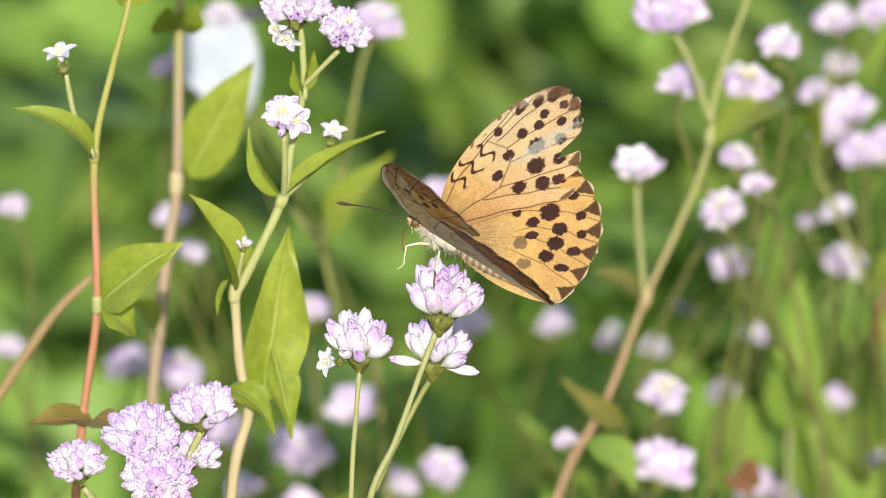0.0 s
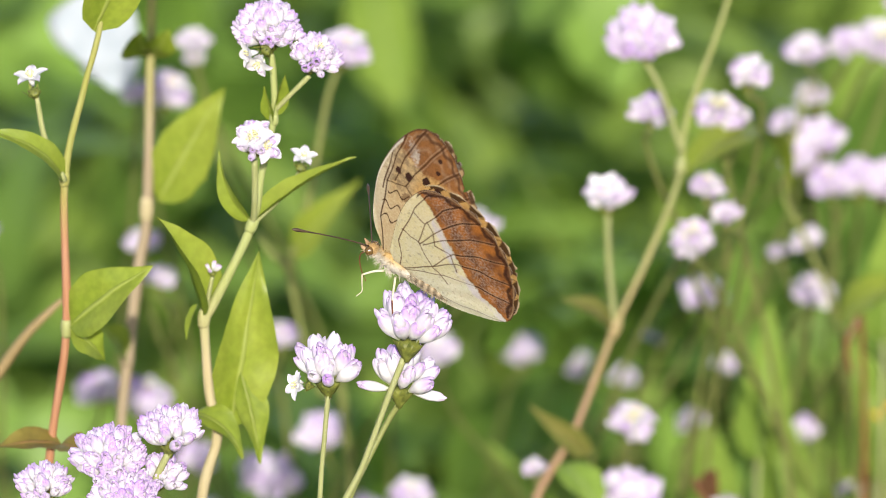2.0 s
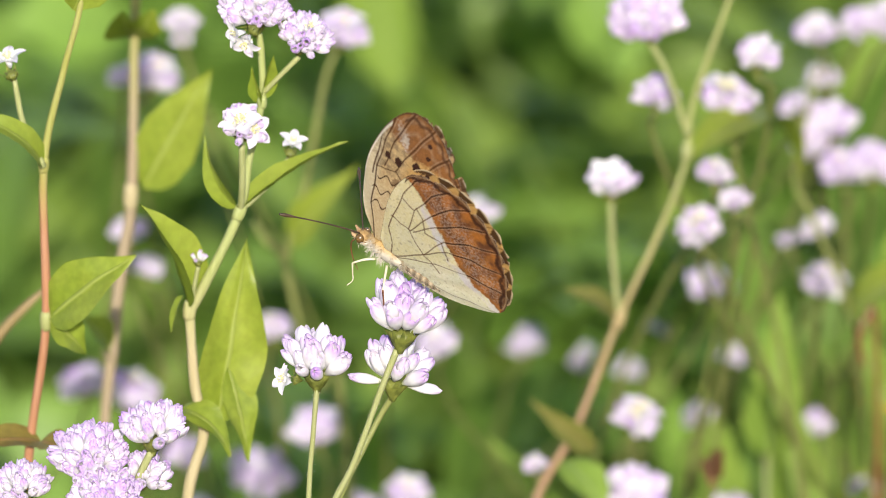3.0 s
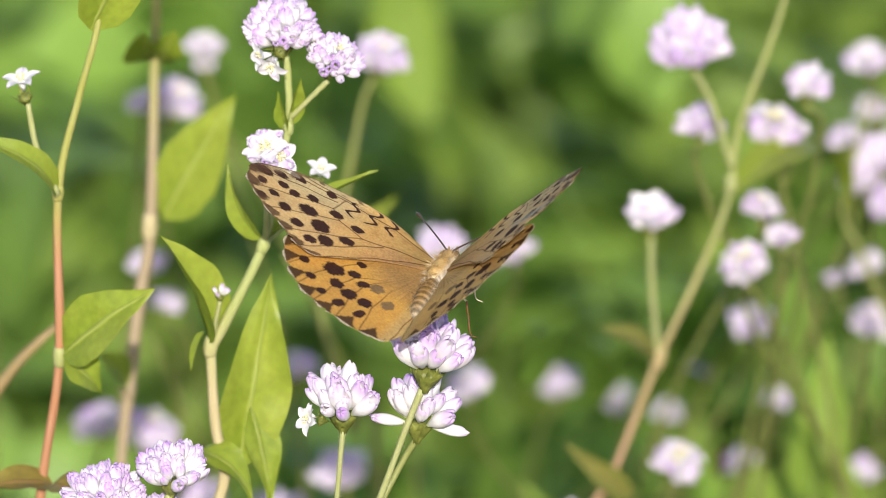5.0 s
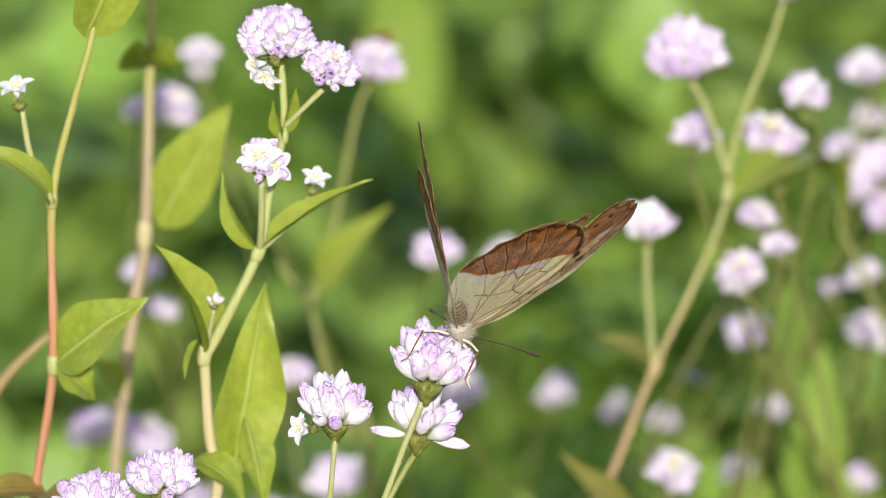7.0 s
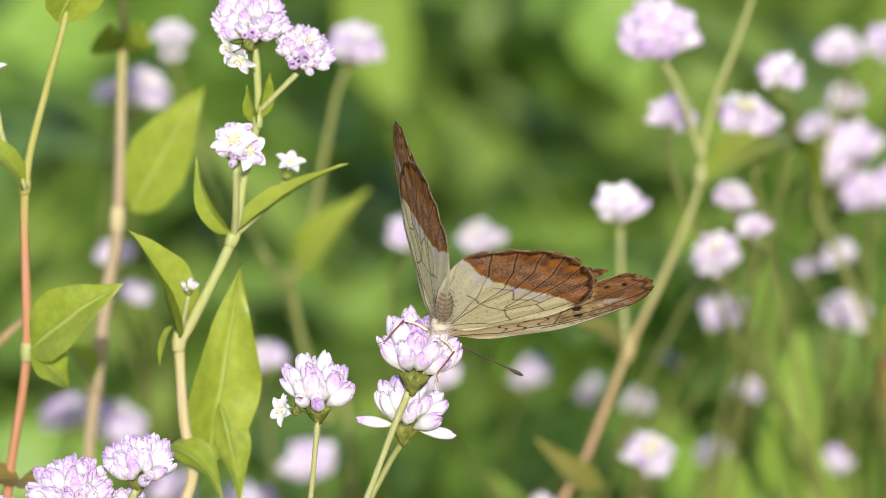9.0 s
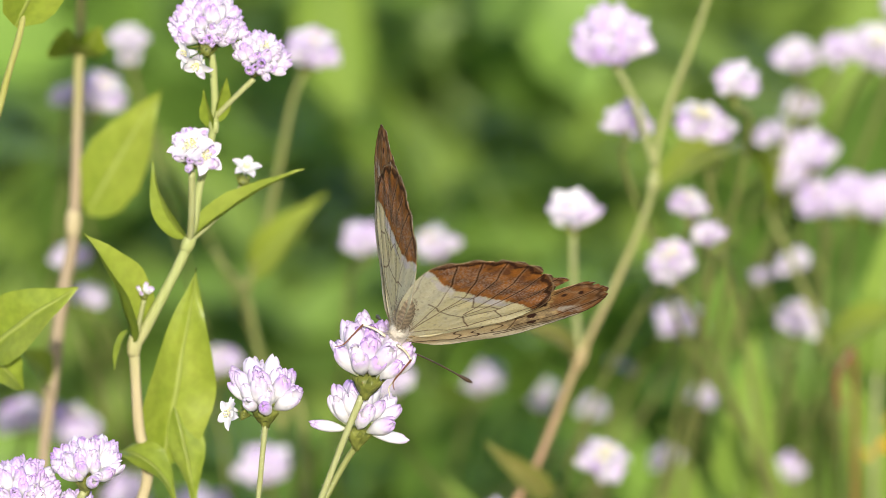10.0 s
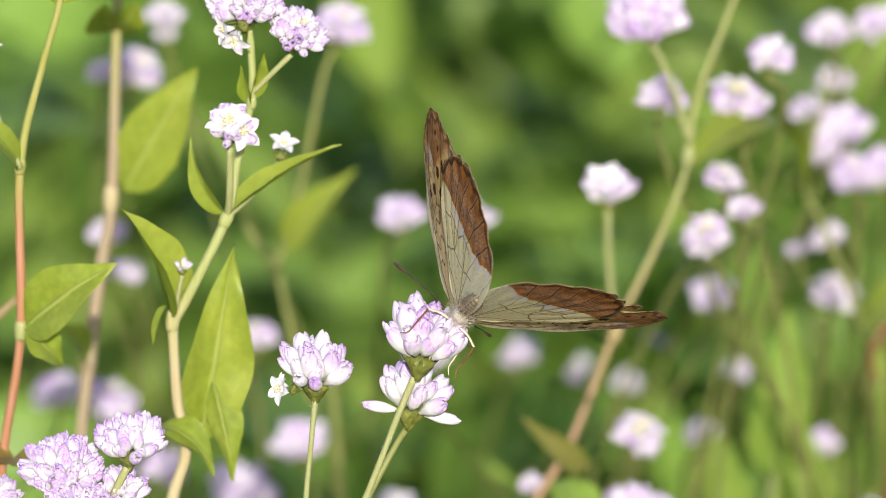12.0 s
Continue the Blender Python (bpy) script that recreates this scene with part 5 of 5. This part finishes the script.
    tears = [(20.5, 2.6, 0.15), (33.0, 3.2, 0.14), (13.5, 0.8, 0.03)]
    nicks = [(24.0, 0.7, 0.03), (31.0, 0.9, 0.03)]
    for s, tag in ((1, "left"), (-1, "right")):
        wings[tag, "hind"] = part("hindwing", wing_mesh("hindwing", HIND, HIND_RIM, s, hind_top_worn if s < 0 else hind_top, hind_under, [(20, 0.8, 0.02), (43, 1.0, 0.025)], 0.018, 8, -0.25, 0.2, 3 + s), bug, "orange spotted hindwing, cream and rust-brown beneath")
        wings[tag, "fore"] = part("forewing", wing_mesh("forewing", FORE, FORE_RIM, s, fore_top_worn if s < 0 else fore_top, fore_under, tears if s < 0 else nicks, 0.012, 7, 0.3, 1.0, 7 + s, 0.030 if s < 0 else 0.012), bug, "torn orange spotted forewing" if s < 0 else "orange spotted forewing")
    bug.scale = (0.95, 0.95, 0.95)
    return bug, wings, feelers


butterfly, WINGS, FEELERS = build_butterfly()


# ---- two visitors in the background ----
def build_white():
    bug = tagged(new("white_butterfly"), "white butterfly with dark spots, out of focus in the meadow", "butterfly")
    v, f = lathe([(-9, 0.3), (-7, 1.2), (-1, 1.6), (3, 2.0), (6, 1.4), (7.5, 0.4)], 12)
    part("body", mesh_of("body", [Vector((p.z, p.y, p.x)) * MM for p in v], f, SOOT), bug, "dark body")
    for s in (1, -1):
        for name, outline, tilt in (("forewing", FORE, 78), ("hindwing", HIND, 74)):
            loop = [Vector((-p[1], s * p[0], 0)) * 0.95 for p in outline]
            ring = glide(loop + [Vector((0, 0, 0))], 4)
            vs = [Vector((0, 0, 0.4 * MM))] + [Vector((q.x, q.y, 0.8 * math.sin(q.length / 10))) * MM for q in ring]
            vs += [q - Vector((0, 0, 0.12 * MM)) for q in vs]
            n = len(ring) + 1
            fs = [(0, i, i + 1) for i in range(1, n - 1)] + [(n, n + i + 1, n + i) for i in range(1, n - 1)] + [(i, n + i, n + i + 1, i + 1) for i in range(1, n - 1)]
            wing = part(name, mesh_of(name, vs, fs, WHITE_WING, False), bug, "", pose(0, s * 1.2 * MM, 1 * MM, s * tilt))
            if name == "forewing":
                for cx, cy in ((-3.5, 19.5), (-8.5, 16.5)):
                    d, df = lathe([(-0.25, 0.9), (0, 1.7), (0.9, 1.6), (1.2, 0.8)], 10)
                    part("spot", mesh_of("spot", [q * MM for q in d], df, SOOT), wing, "dark wing spot", pose(cx * MM, s * cy * MM, 0.2 * MM))
    bug.scale = (0.66, 0.66, 0.66)
    return bug


def build_skipper():
    bug = tagged(new("skipper"), "small rust-brown skipper, out of focus", "butterfly")
    v, f = lathe([(-8, 0.3), (-5, 1.5), (0, 2.0), (4, 2.0), (6, 1.2), (7, 0.4)], 12)
    part("body", mesh_of("body", [Vector((p.z, p.y, p.x)) * MM for p in v], f, RUST), bug)
    for s in (1, -1):
        for name, outline, tilt, size in (("forewing", FORE, 86, 0.34), ("hindwing", HIND, 84, 0.34)):
            ring = glide([Vector((-p[1], s * p[0], 0)) * size for p in outline], 3)
            vs = [Vector((0, 0, 0))] + [q * MM for q in ring]
            vs += [q - Vector((0, 0, 0.15 * MM)) for q in vs]
            n = len(ring) + 1
            fs = [(0, i, i + 1) for i in range(1, n - 1)] + [(n, n + i + 1, n + i) for i in range(1, n - 1)] + [(i, n + i, n + i + 1, i + 1) for i in range(1, n - 1)]
            part(name, mesh_of(name, vs, fs, RUST, False), bug, "", pose(0, s * 0.8 * MM, 1 * MM, s * tilt))
    bug.scale = (0.52, 0.52, 0.52)
    return bug


white, skipper = build_white(), build_skipper()


# ---- what moves ----
# seconds; thorax place across and up (mm); turn (degrees); lift of the left and right wings; forward sweep of the forewings; of the hindwings
FLIGHT = [
    (0.0, -2.5, 619.3, -4.9, -19.1, 148.4, 46.3, 43.0, 0.6, -6.8, -22.1, -24.1),
    (0.5, -3.7, 618.7, -11.3, -21.6, 157.7, 70.3, 70.3, -2.1, -11.7, -18.7, -16.0),
    (1.0, -4.7, 618.4, -20.9, -18.9, 160.6, 90.0, 89.5, -3.4, -5.4, -17.7, -17.4),
    (1.5, -5.1, 618.7, -13.3, -15.4, 147.3, 80.4, 78.7, 0.4, -5.6, -16.7, -12.9),
    (2.0, -5.0, 619.1, -19.3, -19.3, 150.3, 90.0, 89.5, -3.0, -5.0, -16.1, -15.8),
    (2.5, -5.3, 619.1, -20.0, -19.7, 148.7, 90.0, 89.5, -3.4, -5.4, -15.9, -15.6),
    (3.0, -5.3, 619.3, -19.7, -19.0, 148.0, 90.0, 89.5, -3.7, -5.7, -15.9, -15.6),
    (3.2, -5.4, 619.4, -17.6, -17.7, 144.9, 90.0, 89.5, -4.4, -6.4, -14.3, -14.0),
    (3.8, -4.6, 620.3, -13.5, -17.0, 122.0, 76.0, 76.0, -4.0, -7.0, -16.0, -14.0),
    (4.3, -2.8, 621.0, -8.5, -11.0, 92.0, 74.0, 74.0, -3.7, -7.0, -19.0, -19.0),
    (4.8, -1.8, 621.5, -5.2, -6.4, 72.0, 54.2, 55.2, -3.5, -7.2, -21.5, -22.2),
    (5.0, -2.5, 621.6, -6.2, -8.0, 72.7, 33.9, 35.0, -3.9, -7.4, -21.5, -21.8),
    (5.5, -1.4, 621.0, 1.7, 2.0, 69.3, 40.8, 42.0, -6.7, -8.8, -18.7, -20.9),
    (6.0, 0.8, 619.4, 5.8, 17.7, 64.2, 57.9, 60.7, -6.3, -11.3, -22.1, -25.3),
    (6.5, 2.1, 618.5, 9.0, 27.1, 71.8, 60.9, 62.8, -8.3, -13.4, -22.7, -24.9),
    (7.0, 1.5, 614.4, 20.0, 42.1, 85.8, 55.1, 56.4, -6.8, -5.8, -26.7, -22.5),
    (7.2, 2.5, 613.3, 21.3, 49.1, 88.2, 44.2, 45.0, -7.6, -6.3, -23.0, -21.7),
    (8.8, 3.3, 612.3, 31.5, 51.1, 89.5, 56.9, 60.8, -11.0, -5.9, -24.0, -21.2),
    (9.0, 2.0, 612.1, 38.8, 47.9, 97.5, 42.3, 44.2, -8.2, -5.2, -22.8, -21.2),
    (9.5, 3.2, 611.8, 43.0, 46.2, 99.9, 47.3, 48.7, -7.6, -4.6, -23.6, -22.6),
    (10.0, 2.4, 612.0, 44.5, 45.8, 102.6, 47.0, 49.2, -6.5, -3.1, -23.1, -22.0),
    (10.5, 4.6, 611.0, 47.5, 41.6, 102.1, 50.6, 49.9, -2.5, 0.3, -23.1, -22.1),
    (11.0, 5.8, 610.7, 44.5, 38.9, 99.3, 48.8, 49.9, 1.3, 6.4, -23.5, -21.0),
    (11.5, 6.0, 610.5, 45.6, 36.4, 103.0, 47.6, 46.1, 5.2, 6.9, -22.1, -18.9),
    (12.0, 6.3, 610.9, 46.3, 33.1, 105.9, 44.5, 40.6, 10.4, 9.9, -22.5, -20.2),
]
# seconds; how far the left and right antennae spread and rise (degrees)
FEELING = [
    (0.0, 49, 10, 36, 1),
    (0.5, 46, 16, 46, -2),
    (1.0, 46, 20, 52, -6),
    (1.5, 46, 21, 52, -5),
    (2.0, 46, 22, 53, -4),
    (2.5, 46, 23, 51, -4),
    (3.0, 47, 24, 51, -4),
    (3.2, 53, 26, 49, -5),
    (4.8, 40, 4, 36, -1),
    (5.0, 36, 2, 38, -1),
    (5.5, 36, 1, 41, -0),
    (6.0, 37, 8, 37, 5),
    (6.5, 38, 15, 35, 8),
    (7.0, 39, 23, 43, 19),
    (7.2, 40, 24, 44, 18),
    (8.8, 47, 34, 42, 22),
    (9.0, 29, 32, 59, 23),
    (9.5, 29, 32, 60, 26),
    (10.0, 31, 31, 56, 25),
    (10.5, 32, 23, 49, 25),
    (11.0, 32, 26, 50, 27),
    (11.5, 42, 19, 38, 23),
    (12.0, 57, 13, 26, 23),
]


def wing_pose(side, lift, sweep, hind):
    shut = 1 / (1 + math.exp(-(lift - 84) / 1.5))
    gap = 0.8 * (1 - shut) + shut * (1.0 if hind and side > 0 else 0.3)
    lift -= 2.0 - 1.4 * shut if hind else 3.0 * shut if side < 0 else 0
    lift += 2.2 * shut if hind and side < 0 else 0
    return pose((-0.3 if hind else 2.2) * MM, side * gap * MM, (0.1 if hind else 0.25) * MM, side * lift) @ pose(0, 0, 0, 0, 0, -side * sweep)


def sway(plant, rows, height):
    """A stem that rocks from its root, so that its head shifts sideways and nods (mm)."""
    home = plant.location.copy()
    walk(plant, [(t, Matrix.Translation(home) @ pose(0, 0, -dz * MM, 0, math.degrees(dx / height))) for t, dx, dz in rows])


def motions():
    walk(butterfly, [(r[0], pose(r[1] * MM, -1.0 * MM, r[2] * MM, *r[3:6])) for r in FLIGHT])
    for (tag, kind), wing in WINGS.items():
        one = 0 if tag == "left" else 1
        walk(wing, [(r[0], wing_pose(1 - 2 * one, r[6 + one], r[(10 if kind == "hind" else 8) + one], kind == "hind")) for r in FLIGHT])
    for side, feeler in FEELERS.items():
        one = 0 if side > 0 else 2
        walk(feeler, [(r[0], pose(5.1 * MM, side * 0.5 * MM, 0.8 * MM, 0, -r[2 + one], side * r[1 + one])) for r in FEELING])
    sway(perch, [(0.0, 0, 0), (0.5, 0, 0.1), (1.0, 0.3, 0), (1.5, -0.2, -0.1), (2.0, -0.2, 0), (2.5, -0.4, -0.3), (3.0, -0.3, -0.4), (5.0, -1.4, -0.5), (5.5, -1.1, -0.5), (6.0, -1.0, -0.5), (6.5, -0.9, -0.6), (7.0, -0.4, -0.1), (9.0, 1.1, 0.5), (9.5, 1.8, 0.8), (10.0, 0.9, 0.3), (10.5, 2.3, 0.7), (11.0, 3.7, 1.2), (11.5, 3.4, 1.6), (12.0, 3.1, 1.3)], 600)
    sway(neighbour, [(0.0, 0, 0.5), (1.0, 0.2, 0.3), (2.0, 0, 0.3), (3.0, -0.3, 0.1), (5.0, -0.5, 0), (6.0, -0.7, 0), (7.0, -0.7, -0.1), (9.0, 0.3, -0.9), (9.5, 0.5, -0.9), (10.0, -0.8, -1.1), (10.5, 0.2, -1.0), (11.0, 1.0, -0.9), (12.0, 1.0, -1.0)], 600)
    sway(cluster, [(0.0, 0.4, 0.6), (1.0, 0.3, 0.2), (3.0, 0.1, 0.2), (5.0, 0.2, 0), (7.0, -0.3, 0), (9.0, 0, -0.3), (9.5, 0, -0.6), (10.0, -1.0, -0.7), (10.5, -1.2, -0.8), (11.0, -0.1, -0.3), (12.0, -0.4, -0.5)], 585)
    sway(lean, [(0.0, 0.2, 0), (3.0, 0.3, 0), (5.0, 0, 0), (7.0, 0, 0.1), (9.0, -0.4, 0.1), (9.5, -0.5, 0.2), (10.0, -0.8, 0), (10.5, -0.9, 0), (11.0, -0.7, 0), (11.5, -1.0, 0.1), (12.0, -0.9, 0.1)], 555)
    sway(weed, [(0.0, -1.9, 0), (1.0, -2.2, 0), (2.0, -2.6, 0), (2.5, -1.9, 0), (3.0, -1.7, 0), (5.0, -0.2, 0), (6.0, 0, 0), (7.0, -0.5, 0), (9.0, 0.7, 0), (9.5, 1.0, 0), (11.0, -0.2, 0), (12.0, -0.3, 0)], 566)
    walk(white, [(0.0, pose(-0.043, 0.30, 0.558, 165, 0, -10)), (0.1, pose(-0.066, 0.30, 0.549, 150, 10, 40)), (0.2, pose(-0.056, 0.30, 0.562, 165, 0, 0)), (0.3, pose(-0.057, 0.30, 0.571, 165, 0, 0)), (0.4, pose(-0.063, 0.30, 0.572, 165, 5, 15)), (0.8, pose(-0.064, 0.30, 0.570, 172, 0, 22)), (1.5, pose(-0.063, 0.30, 0.570, 165, 4, 15)), (2.0, pose(-0.063, 0.30, 0.571, 172, 0, 20)), (2.4, pose(-0.063, 0.30, 0.572, 165, 5, 15)), (2.5, pose(-0.056, 0.30, 0.586, 160, 10, 25)), (2.6, pose(-0.050, 0.31, 0.615, 160, 10, 25)), (3.0, pose(-0.02, 0.33, 0.70, 150, 10, 60)), (4.0, pose(0.3, 0.5, 1.1, 110, 0, 100)), (5.0, pose(0.6, 1.0, 1.4, 50, 0, 100)), (12.0, pose(2.5, 4.0, 1.6, 0, -10, 100))])
    walk(skipper, [(0.0, pose(0.055, 0.226, 0.484, 0, -20, 150)), (0.4, pose(0.062, 0.235, 0.470, 0, -20, 120)), (1.6, pose(0.060, 0.235, 0.472, 0, -20, 150)), (2.0, pose(0.054, 0.226, 0.489, 0, -30, 120)), (2.4, pose(0.0535, 0.214, 0.497, 8, -25, 105)), (3.4, pose(0.0535, 0.214, 0.497, 8, -25, 105)), (4.4, pose(0.10, 0.25, 0.47, 0, -20, 100)), (5.2, pose(0.03, 0.40, 0.44, 0, -20, 60)), (5.8, pose(-0.024, 0.25, 0.545, 0, -20, 40)), (6.0, pose(-0.034, 0.24, 0.570, 0, -20, 20)), (6.4, pose(-0.0165, 0.285, 0.563, 0, -40, 150)), (7.4, pose(-0.0165, 0.285, 0.563, 0, -40, 150)), (8.0, pose(0.05, 0.5, 0.70, 0, -20, 60)), (9.0, pose(0.6, 1.2, 0.9, 0, -20, 60)), (12.0, pose(3.0, 4.0, 1.2, 0, -20, 60))])


motions()
